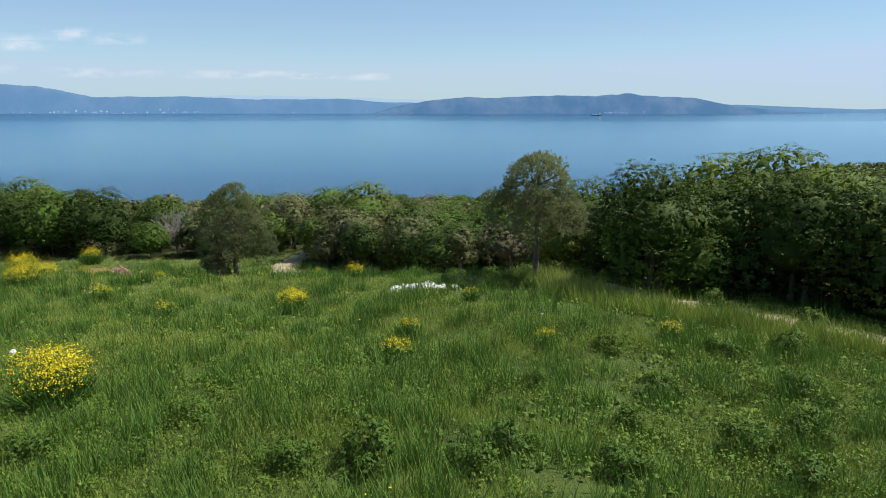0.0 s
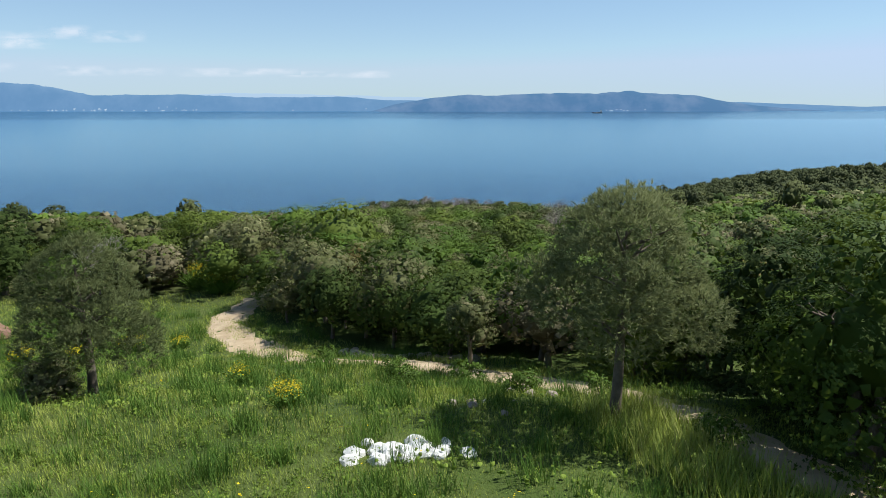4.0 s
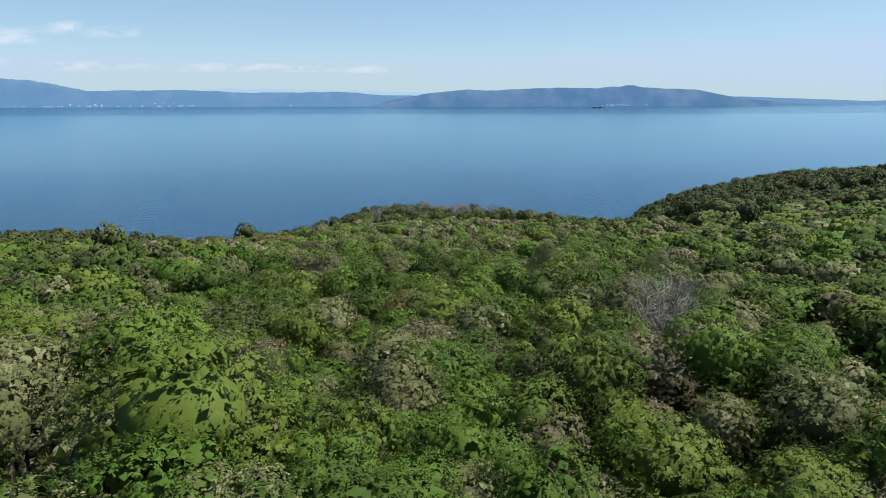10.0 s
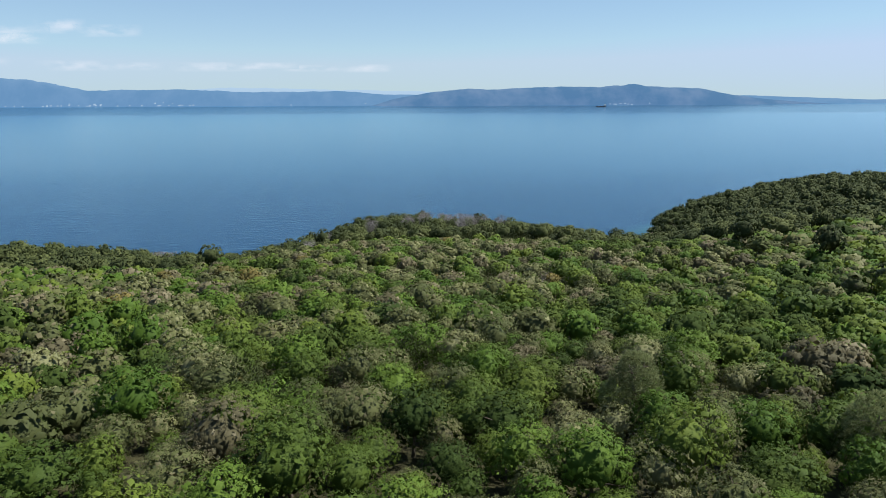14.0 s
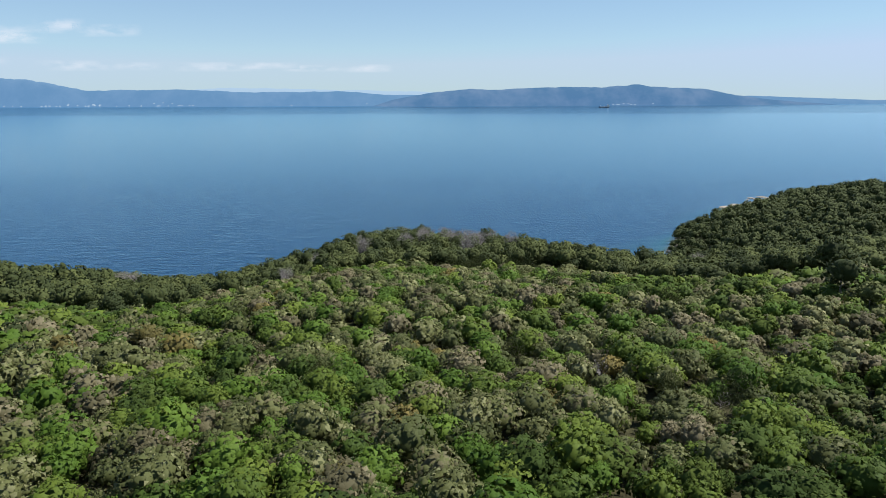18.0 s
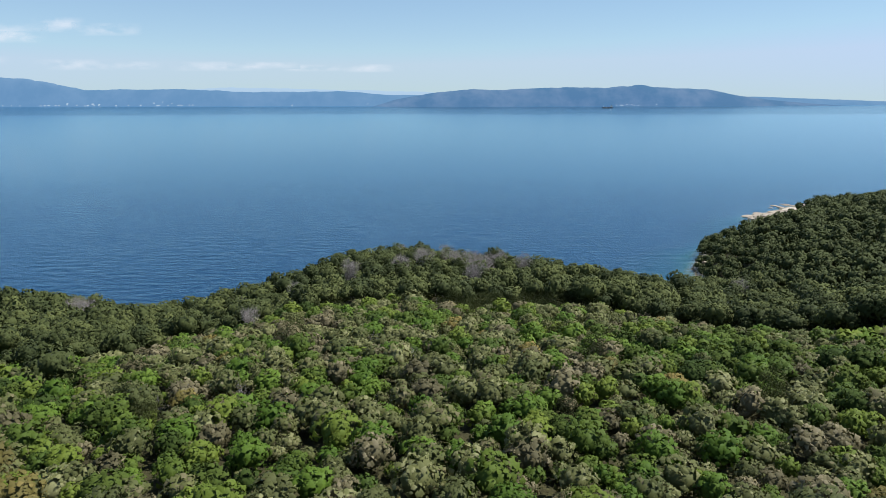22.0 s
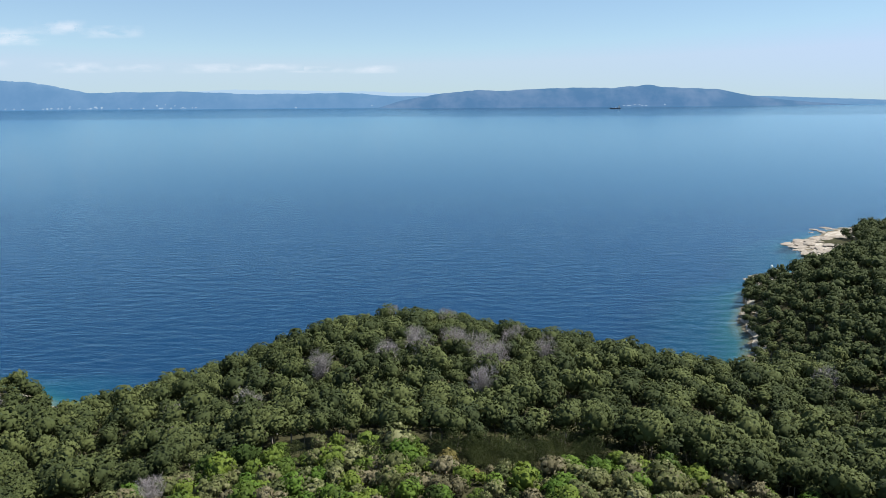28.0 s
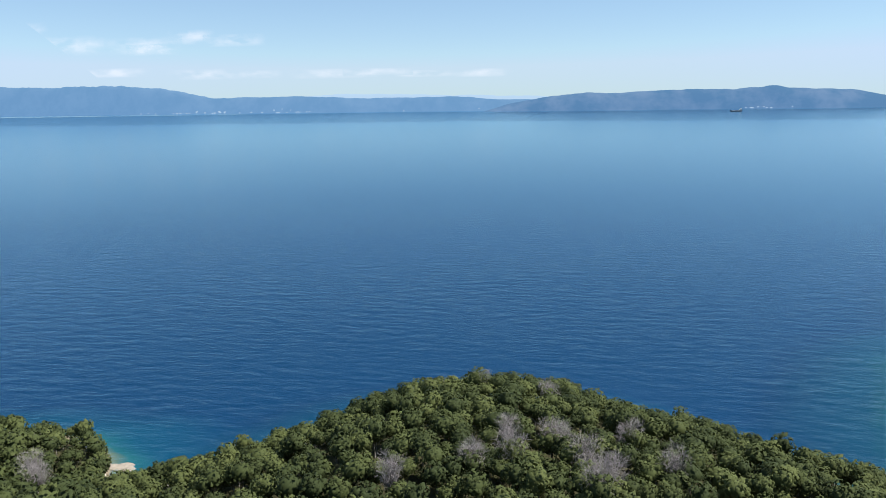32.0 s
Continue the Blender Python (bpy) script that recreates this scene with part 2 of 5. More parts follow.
def water_material():
    """Clear sea: the bed shows through, the sky mirrors on wind ripples of two sizes."""
    m, n, l = material("sea_water")
    n.remove(n["Principled BSDF"])
    tr, gl, mx = n.new("ShaderNodeBsdfTransparent"), n.new("ShaderNodeBsdfGlossy"), n.new("ShaderNodeMixShader")
    tr.inputs["Color"].default_value = (0.88, 0.96, 1.0, 1)
    gl.inputs["Roughness"].default_value = 0.15
    gl.inputs["Color"].default_value = (0.74, 0.93, 1.0, 1)
    fr = n.new("ShaderNodeFresnel")
    fr.inputs["IOR"].default_value = 1.33
    waves = noise_tex(n, l, 0.16, 4.0, 0.6, stretch=(0.55, 1.3, 1.0))
    swell = noise_tex(n, l, 0.012, 3.0, 0.5, stretch=(0.5, 1.0, 1.0))
    b = n.new("ShaderNodeBump")
    b.inputs["Strength"].default_value, b.inputs["Distance"].default_value = 0.85, 1.7
    lull = n.new("ShaderNodeMapRange")          # the breeze dies away off shore
    lull.inputs["From Min"].default_value, lull.inputs["From Max"].default_value = 330.0, 900.0
    lull.inputs["To Min"].default_value, lull.inputs["To Max"].default_value = 1.0, 0.06
    at = n.new("ShaderNodeSeparateXYZ")
    l.new(n.new("ShaderNodeNewGeometry").outputs["Position"], at.inputs[0])
    l.new(at.outputs["Y"], lull.inputs["Value"])
    gust = n.new("ShaderNodeMapRange")          # and blows again under the far shore
    gust.inputs["From Min"].default_value, gust.inputs["From Max"].default_value = 3300.0, 3900.0
    gust.inputs["To Max"].default_value = 0.25
    l.new(calc(n, l, "ADD", at.outputs["Y"], calc(n, l, "MULTIPLY", noise_tex(n, l, 0.003, 3.0, 0.5, stretch=(0.25, 1, 1)), 500.0)), gust.inputs["Value"])
    breeze = calc(n, l, "ADD", lull.outputs["Result"], gust.outputs["Result"])
    rip = calc(n, l, "MULTIPLY", waves, calc(n, l, "ADD", calc(n, l, "MULTIPLY", swell, 0.9), 0.35))
    l.new(calc(n, l, "MULTIPLY", rip, breeze), b.inputs["Height"])
    far = n.new("ShaderNodeMapRange")
    far.inputs["From Min"].default_value, far.inputs["From Max"].default_value = 3020.0, 3130.0
    sp = n.new("ShaderNodeSeparateXYZ")
    l.new(n.new("ShaderNodeNewGeometry").outputs["Position"], sp.inputs[0])
    l.new(calc(n, l, "ADD", sp.outputs["Y"], calc(n, l, "MULTIPLY", noise_tex(n, l, 0.003, 3.0, 0.5, stretch=(0.25, 1, 1)), 500.0)), far.inputs["Value"])
    calm = calc(n, l, "SUBTRACT", 1.0, calc(n, l, "MULTIPLY", far.outputs["Result"], 0.2))
    l.new(b.outputs["Normal"], gl.inputs["Normal"])
    l.new(b.outputs["Normal"], fr.inputs["Normal"])
    l.new(calc(n, l, "MULTIPLY", fr.outputs[0], calm), mx.inputs[0])
    l.new(tr.outputs[0], mx.inputs[1])
    l.new(gl.outputs[0], mx.inputs[2])
    l.new(mx.outputs[0], n["Material Output"].inputs["Surface"])
    return m


def distance_material(name, a, b, haze_glow, share):
    """Far hills: the blue haze of kilometres of air is put into the surface as emission."""
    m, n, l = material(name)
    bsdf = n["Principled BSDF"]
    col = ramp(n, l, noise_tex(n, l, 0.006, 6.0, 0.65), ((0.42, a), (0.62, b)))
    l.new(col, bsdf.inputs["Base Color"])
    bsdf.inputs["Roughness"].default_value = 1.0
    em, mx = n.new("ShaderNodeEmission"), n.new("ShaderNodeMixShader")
    em.inputs["Color"].default_value = (*haze_glow, 1)
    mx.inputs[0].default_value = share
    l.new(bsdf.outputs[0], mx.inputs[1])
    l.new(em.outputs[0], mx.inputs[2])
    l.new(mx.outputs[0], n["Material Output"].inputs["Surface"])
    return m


def cloud_material():
    m, n, l = material("thin_cloud")
    n.remove(n["Principled BSDF"])
    tc = n.new("ShaderNodeTexCoord").outputs["UV"]
    sep = n.new("ShaderNodeSeparateXYZ")
    l.new(tc, sep.inputs[0])
    fall = calc(n, l, "MULTIPLY", calc(n, l, "MULTIPLY", sep.outputs[0], calc(n, l, "SUBTRACT", 1.0, sep.outputs[0])),
                calc(n, l, "MULTIPLY", sep.outputs[1], calc(n, l, "SUBTRACT", 1.0, sep.outputs[1])))
    puff = noise_tex(n, l, 0.009, 6.0, 0.55, stretch=(0.5, 1, 1.4))
    a = calc(n, l, "MULTIPLY", calc(n, l, "MULTIPLY", fall, 16.0), calc(n, l, "SUBTRACT", puff, 0.40))
    cl = n.new("ShaderNodeClamp")
    l.new(calc(n, l, "MULTIPLY", a, 4.0), cl.inputs[0])
    tr, em, mx = n.new("ShaderNodeBsdfTransparent"), n.new("ShaderNodeEmission"), n.new("ShaderNodeMixShader")
    # the sheets glow by themselves: their sunlit white is emission
    em.inputs["Color"].default_value, em.inputs["Strength"].default_value = (0.82, 0.81, 0.84, 1), 0.70
    l.new(calc(n, l, "MULTIPLY", cl.outputs[0], 0.55), mx.inputs[0])
    l.new(tr.outputs[0], mx.inputs[1])
    l.new(em.outputs[0], mx.inputs[2])
    l.new(mx.outputs[0], n["Material Output"].inputs["Surface"])
    return m


GROUND, WATER, CLOUD = ground_material(), water_material(), cloud_material()
# hills, island and house walls all carry painted haze: the third colour, by share
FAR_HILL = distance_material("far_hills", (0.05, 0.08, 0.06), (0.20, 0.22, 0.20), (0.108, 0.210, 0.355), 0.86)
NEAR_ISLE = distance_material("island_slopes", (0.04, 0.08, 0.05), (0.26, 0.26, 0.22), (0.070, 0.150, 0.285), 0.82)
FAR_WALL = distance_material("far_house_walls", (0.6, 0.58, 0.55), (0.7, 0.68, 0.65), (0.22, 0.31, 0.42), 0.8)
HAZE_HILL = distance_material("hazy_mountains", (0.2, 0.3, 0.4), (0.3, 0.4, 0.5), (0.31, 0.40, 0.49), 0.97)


# ---- mesh helpers ----
def link_mesh(name, verts, faces, mats, parent=None, index=None, attr=None, smooth=False, facing=None):
    """A mesh object from numpy arrays: verts (n, 3), faces (m, 3 or 4)."""
    me = bpy.data.meshes.new(name)
    verts, faces = np.asarray(verts, np.float32), np.asarray(faces, np.int32)
    k = faces.shape[1]
    me.vertices.add(len(verts))
    me.vertices.foreach_set("co", verts.ravel())
    me.loops.add(faces.size)
    me.loops.foreach_set("vertex_index", faces.ravel())
    me.polygons.add(len(faces))
    me.polygons.foreach_set("loop_start", np.arange(0, faces.size, k, dtype=np.int32))
    for m in mats:
        me.materials.append(m)
    if index is not None:
        me.polygons.foreach_set("material_index", np.asarray(index, np.int32))
    if smooth:
        me.polygons.foreach_set("use_smooth", np.ones(len(faces), bool))
    if attr is not None:
        a = me.attributes.new("plant", "FLOAT", "POINT")
        a.data.foreach_set("value", np.asarray(attr, np.float32))
    if facing is not None:
        a = me.attributes.new("custom_normal", "FLOAT_VECTOR", "POINT")
        a.data.foreach_set("vector", np.asarray(facing, np.float32).ravel())
    me.update(calc_edges=True)
    ob = new(name, me)
    if parent:
        ob.parent = parent
    return ob


def part(name, bm, mat, parent, label=""):
    me = bpy.data.meshes.new(name)
    bm.to_mesh(me)
    bm.free()
    me.materials.append(mat)
    ob = new(name, me)
    ob.parent = parent
    return tagged(ob, label)


def joined(pieces):
    """Several (verts, faces) of triangles as one."""
    vs, fs, o = [], [], 0
    for v, f in pieces:
        vs.append(v)
        fs.append(np.asarray(f) + o)
        o += len(v)
    return np.concatenate(vs), np.concatenate(fs)


def smoothstep(a, b, x):
    t = np.clip((x - a) / (b - a), 0, 1)
    return t * t * (3 - 2 * t)


def wobble(x, y, s, seed=0.0):
    """A cheap smooth wave field of about 1 high, for uneven ground."""
    return (np.sin(x / s + 1.7 * np.sin(y / s * 0.83 + seed) + seed) + np.sin(y / s * 1.13 + 1.3 * np.sin(x / s * 0.71 - seed)) + 0.6 * np.sin((x + y) / s * 1.9 + 2 * seed)) / 2.6


# ---- the lie of the land ----
COAST = [(-9000, 340), (-420, 392), (-230, 400), (-170, 414), (-140, 414), (-125, 404), (-113, 389), (-100, 396), (-78, 419), (-52, 447), (-24, 462),
         (8, 456), (40, 438), (70, 420), (90, 412), (101, 424), (113, 462), (124, 492), (138, 520), (158, 541), (176, 545), (202, 590), (216, 630), (262, 668), (330, 700), (420, 725), (9000, 640)]


def inland(x, y):
    """Metres from the waterline, positive on land."""
    x, y = np.asarray(x, float), np.asarray(y, float)
    best, inside = np.full(x.shape, 1e9), np.zeros(x.shape, bool)
    for (ax, ay), (bx, by) in zip(COAST[:-1], COAST[1:]):
        dx, dy = bx - ax, by - ay
        t = np.clip(((x - ax) * dx + (y - ay) * dy) / (dx * dx + dy * dy), 0, 1)
        best = np.minimum(best, np.hypot(x - ax - t * dx, y - ay - t * dy))
        if bx > ax:
            inside |= (x >= ax) & (x < bx) & (y < ay + (x - ax) * dy / dx)
    return np.where(inside, best, -best)


def height(x, y):
    """The ground's height above the sea."""
    x, y = np.asarray(x, float), np.asarray(y, float)
    a = np.interp(y, (-1500, -300, -40, 0, 30, 41, 49, 60, 75, 100, 130, 160, 212, 245, 300, 340, 365, 395, 435, 480, 700),
                  (210, 115, 80.5, 78.3, 76.1, 75.3, 72.8, 69.6, 68.6, 67.6, 63.3, 58.2, 49.0, 45.6, 35, 26.5, 23.5, 20, 12.5, 7, 3.5))
    a = a - 10.5 * smoothstep(-25, -80, x) * smoothstep(150, 330, y) - 1.0 * smoothstep(-5, -40, x) * smoothstep(30, 62, y) - 2.0 * np.exp(-((x + 92) / 12) ** 2) * smoothstep(350, 380, y)
    a = a + 18 * smoothstep(108, 260, x) * smoothstep(230, 420, y) * (1 - smoothstep(460, 640, y))
    a = a + 5 * smoothstep(30, 150, x) * smoothstep(60, 140, y) - 9 * np.exp(-((x - 100) / 30) ** 2) * smoothstep(270, 370, y)
    a = a + 3.6 * np.exp(-((x + 48) / 26) ** 2) * smoothstep(340, 385, y) + 1.6 * np.exp(-((x - 2) / 30) ** 2) * smoothstep(370, 405, y)
    a = a - 4.8 * np.exp(-((x - 62) / 22) ** 2) * smoothstep(245, 300, y) * (1 - smoothstep(335, 385, y)) + 3.5 * smoothstep(-150, -185, x) * smoothstep(300, 360, y)
    d = inland(x, y) + 2.0 * wobble(x, y, 7.0, 2.0) + 0.9 * wobble(x, y, 2.6, 5.0)
    steep = 1 - 0.72 * smoothstep(185, 215, x) * smoothstep(540, 580, y)
    shore = np.where(d < 30, 0.53 * d, 15.9 + 0.40 * (d - 30)) * steep
    k = 4.0
    land = -k * np.log(np.exp(-np.clip(a, -50, 300) / k) + np.exp(-np.clip(shore, -50, 300) / k))
    land = land + 0.5 * wobble(x, y, 9.0) + 0.16 * wobble(x, y, 2.3, 1.0) + 0.09 * wobble(x, y, 0.7, 3.0)
    sea = np.where(d > -10, 0.45 * d, -4.5 + 0.25 * (d + 10))
    return np.where(d > 0, np.maximum(land, 0.02 * d), np.maximum(sea, -14.0))


def spaced(*runs):
    return np.unique(np.concatenate([np.arange(a, b, s) for a, b, s in runs]))


gx = spaced((-9000, -600, 600), (-600, -240, 30), (-240, -60, 6), (-60, -30, 2), (-30, 30, 1), (30, 60, 2), (60, 340, 5), (340, 640, 25), (640, 9001, 600))
gy = spaced((-1500, -60, 120), (-60, -4, 8), (-4, 76, 1), (76, 360, 5), (360, 560, 3), (560, 730, 6), (730, 1100, 60), (1100, 5601, 450))
GX, GY = np.meshgrid(gx, gy)
gv = np.stack([GX, GY, height(GX, GY)], -1).reshape(-1, 3)
ii = np.arange(len(gx) * len(gy)).reshape(len(gy), len(gx))
gf = np.stack([ii[:-1, :-1], ii[:-1, 1:], ii[1:, 1:], ii[1:, :-1]], -1).reshape(-1, 4)
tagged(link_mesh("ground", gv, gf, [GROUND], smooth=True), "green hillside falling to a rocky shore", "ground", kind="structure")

sx = spaced((-9000, -500, 500), (-500, 500, 100), (500, 9001, 500))
sy = spaced((300, 900, 60), (900, 5601, 400))
SX, SY = np.meshgrid(sx, sy)
si = np.arange(SX.size).reshape(SX.shape)
tagged(link_mesh("water", np.stack([SX, SY, 0 * SX], -1).reshape(-1, 3), np.stack([si[:-1, :-1], si[:-1, 1:], si[1:, 1:], si[1:, :-1]], -1).reshape(-1, 4), [WATER], smooth=True),
       "calm blue sea with fine wind ripples", "sea", kind="structure")


# ---- distance: hills across the strait, clouds ----
def ridge(name, far, spread, knots, mat, seed, label):
    """A range of hills: a crest line of (metres across, metres high) with slopes before and behind, and worn gullies."""
    xs = np.arange(knots[0][0], knots[-1][0], 24.0)
    crest = np.interp(xs, [k[0] for k in knots], [k[1] for k in knots])
    rows = 9
    v = np.zeros((rows, len(xs), 3))
    for r in range(rows):
        u = r / (rows - 1)
        fall = math.sin(u * math.pi / 1.5) if u < 0.75 else 1.0 - 0.4 * (u - 0.75)
        gully = 1 + 0.10 * wobble(xs + 60 * r, xs * 0.3 + 40 * r, 130.0, seed) * (1 - u)
        fine = 0.04 * wobble(xs, xs * 0.6, 35.0, seed) + 0.02 * wobble(xs, xs, 14.0, seed)
        v[r] = np.stack([xs, far + spread * u + 25 * wobble(xs, xs * 0, 160.0, seed) * (1 - u), crest * (fall * gully + fine * u) + (-4 if r == 0 else 0)], -1)
    idx = np.arange(rows * len(xs)).reshape(rows, len(xs))
    f = np.stack([idx[:-1, :-1], idx[:-1, 1:], idx[1:, 1:], idx[1:, :-1]], -1).reshape(-1, 4)
    return tagged(link_mesh(name, v.reshape(-1, 3), f, [mat], smooth=True), label, "hills", kind="structure")


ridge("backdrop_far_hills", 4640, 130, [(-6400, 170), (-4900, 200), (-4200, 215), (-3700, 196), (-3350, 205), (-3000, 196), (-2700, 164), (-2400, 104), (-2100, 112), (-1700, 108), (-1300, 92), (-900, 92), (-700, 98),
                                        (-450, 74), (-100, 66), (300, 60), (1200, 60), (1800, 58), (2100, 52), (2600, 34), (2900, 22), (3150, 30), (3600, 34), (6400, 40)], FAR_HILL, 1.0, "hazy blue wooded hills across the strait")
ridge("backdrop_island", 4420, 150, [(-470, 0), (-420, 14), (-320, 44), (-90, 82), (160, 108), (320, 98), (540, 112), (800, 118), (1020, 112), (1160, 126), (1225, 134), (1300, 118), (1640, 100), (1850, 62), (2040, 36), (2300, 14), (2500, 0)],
      NEAR_ISLE, 3.0, "long island with bare pale patches, blue haze in its colour")
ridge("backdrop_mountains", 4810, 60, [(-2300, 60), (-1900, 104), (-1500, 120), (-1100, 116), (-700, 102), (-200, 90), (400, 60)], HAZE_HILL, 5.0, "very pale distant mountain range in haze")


def cloud(x, z, w, h):
    v = np.array([(x - w / 2, 4900, z - h / 2), (x + w / 2, 4900, z - h / 2), (x + w / 2, 4900, z + h / 2), (x - w / 2, 4900, z + h / 2)])
    ob = link_mesh("backdrop_cloud", v, [[0, 1, 2, 3]], [CLOUD])
    uv = ob.data.uv_layers.new(name="uv")
    for loop, c in zip(uv.data, ((0, 0), (1, 0), (1, 1), (0, 1))):
        loop.uv = c
    return tagged(ob, "thin white cloud bank low over the hills", "cloud", kind="structure")


for c in ((-3000, 485, 620, 130), (-2930, 455, 420, 80), (-2620, 535, 380, 110), (-2290, 505, 480, 90), (-2540, 275, 620, 80), (-2120, 268, 380, 60), (-1560, 262, 700, 70), (-520, 248, 420, 60), (-900, 250, 500, 50),
          (-3700, 500, 900, 150), (-4100, 620, 700, 120), (-3300, 300, 700, 70), (-4000, 300, 900, 80), (-1250, 268, 500, 50)):
    cloud(*c)


# ---- plants ----
def leaves(centres, normals, size, rng, quads=True, jit=0.75):
    """Leaf clumps: small bent rhombs (or single triangles) about the centres, facing roughly along the normals."""
    n = len(centres)
    nn = normals + jit * rng.standard_normal((n, 3))
    nn /= np.linalg.norm(nn, axis=1, keepdims=True) + 1e-9
    t = np.cross(nn, rng.standard_normal((n, 3)))
    t /= np.linalg.norm(t, axis=1, keepdims=True) + 1e-9
    b = np.cross(nn, t)
    s = size * rng.uniform(0.6, 1.35, (n, 1))
    if quads:
        v = np.stack([centres - t * s, centres + b * s * 0.55 + nn * s * 0.2, centres + t * s, centres - b * s * 0.55 + nn * s * 0.2], 1)
        k = 4 * np.arange(n)[:, None]
        return v.reshape(-1, 3), np.concatenate([k + (0, 1, 2), k + (0, 2, 3)])
    v = np.stack([centres - t * s, centres + t * s * 0.6 + b * s * 0.8, centres + t * s * 0.5 - b * s * 0.8], 1)
    return v.reshape(-1, 3), 3 * np.arange(n)[:, None] + (0, 1, 2)


def on_lumps(lumps, n, rng, low=-0.45, spread=0.1):
    """Points and outward ways on the outer skin of a heap of lumps."""
    c, r = np.array([k[0] for k in lumps]), np.array([k[1] for k in lumps])
    pick = rng.choice(len(lumps), n * 2, p=r ** 2 / (r ** 2).sum())
    d = rng.standard_normal((n * 2, 3))
    d /= np.linalg.norm(d, axis=1, keepdims=True)
    d[:, 2] = np.where(d[:, 2] < low, -d[:, 2], d[:, 2])
    p = c[pick] + d * (r[pick] * (1 + spread * rng.standard_normal(n * 2)))[:, None]
    deep = np.zeros(n * 2, bool)
    for j in range(len(lumps)):
        deep |= np.linalg.norm(p - c[j], axis=1) < 0.86 * r[j]
    keep = np.nonzero(~deep)[0][:n]
    return p[keep], d[keep]


def in_clumps(lumps, n, per, reach, rng, low=-0.45):
    """Leaf places gathered in twig-end clumps of about per leaves, and the ways that they face."""
    c, d = on_lumps(lumps, max(8, n // per), rng, low, 0.09)
    c, d = np.repeat(c, per, 0), np.repeat(d, per, 0)
    o = rng.standard_normal(c.shape)
    o /= np.linalg.norm(o, axis=1, keepdims=True)
    dot = (o * d).sum(1, keepdims=True)
    o = np.where(dot < -0.2, o - 2 * dot * d, o)
    return c + o * reach * rng.uniform(0.55, 1.15, (len(c), 1)), o + 0.5 * d


def crown_lumps(rng, wide, tall, base, count, plump=1.0, tight=1.0):
    """A broadleaf crown: lumps of several sizes heaped into an uneven dome."""
    out = [(np.array((0, 0, base + tall * 0.42)), min(wide, tall) * 0.40)]
    for k in range(count):
        a, u = 2.399 * k + rng.uniform(-0.5, 0.5), rng.uniform(0.1, 0.95)
        rad = wide * 0.5 * math.sqrt(1 - u * u * 0.85) * rng.uniform(0.55, 0.9) * tight
        r = min(wide, tall) * rng.uniform(0.19, 0.32) * plump
        out.append((np.array((math.cos(a) * rad, math.sin(a) * rad, base + tall * u * 0.82)), r))
    return out


def cushion_lumps(rng, wide, tall, base, count, bump=0.15):
    """A closed crown: one broad dome, its skin puckered into many small rounded sprays."""
    lean = rng.uniform(-0.12, 0.12, 2) * wide
    out = [(np.array((0, 0, base + tall * 0.45)), min(wide, tall) * 0.38), (np.array((lean[0], lean[1], base + tall * 0.40)), min(wide, tall) * 0.36)]
    for k in range(count):
        a, u = 2.399 * k + rng.uniform(-0.35, 0.35), (k + 0.5) / count
        up = 0.98 - 1.12 * u
        r = wide * bump * rng.uniform(0.75, 1.35)
        ring = math.sqrt(max(0.0, 1 - up * up)) * (wide * 0.5 - r * 0.8) * rng.uniform(0.86, 1.08)
        out.append((np.array((math.cos(a) * ring + lean[0] * up, math.sin(a) * ring + lean[1] * up, base + tall * 0.42 + up * (tall * 0.58 - r * 0.8) * rng.uniform(0.9, 1.05))), r))
    return out


def rounded(vf, lumps, rng, jit=0.2, knob=0.55):
    """The same leaves with the crown's own rounded normals, all fronts outward."""
    v, f = vf
    c, r = np.array([k[0] for k in lumps]), np.array([k[1] for k in lumps])
    mid = v[f].mean(1)
    best, way = np.full(len(mid), 1e9), np.zeros((len(mid), 3))
    for q, s in zip(c, r):
        far_ = np.linalg.norm(mid - q, axis=1) / s
        way = np.where((far_ < best)[:, None], (mid - q) / s, way)
        best = np.minimum(best, far_)
    whole = (mid - c.mean(0)) / (np.abs(mid - c.mean(0)).max(0) + 1e-6)
    way = way / (np.linalg.norm(way, axis=1, keepdims=True) + 1e-6) + 0.7 * whole + jit * rng.standard_normal(mid.shape)
    way /= np.linalg.norm(way, axis=1, keepdims=True) + 1e-6
    flat = np.cross(v[f[:, 1]] - v[f[:, 0]], v[f[:, 2]] - v[f[:, 0]])
    flat /= np.linalg.norm(flat, axis=1, keepdims=True) + 1e-9
    back = (flat * way).sum(1) < 0
    way = way + knob * np.where(back[:, None], -flat, flat)
    way /= np.linalg.norm(way, axis=1, keepdims=True) + 1e-6
    f = np.where(back[:, None], f[:, ::-1], f)
    n = np.zeros_like(v)
    for j in range(3):
        n[f[:, j]] = way
    return v, f, n


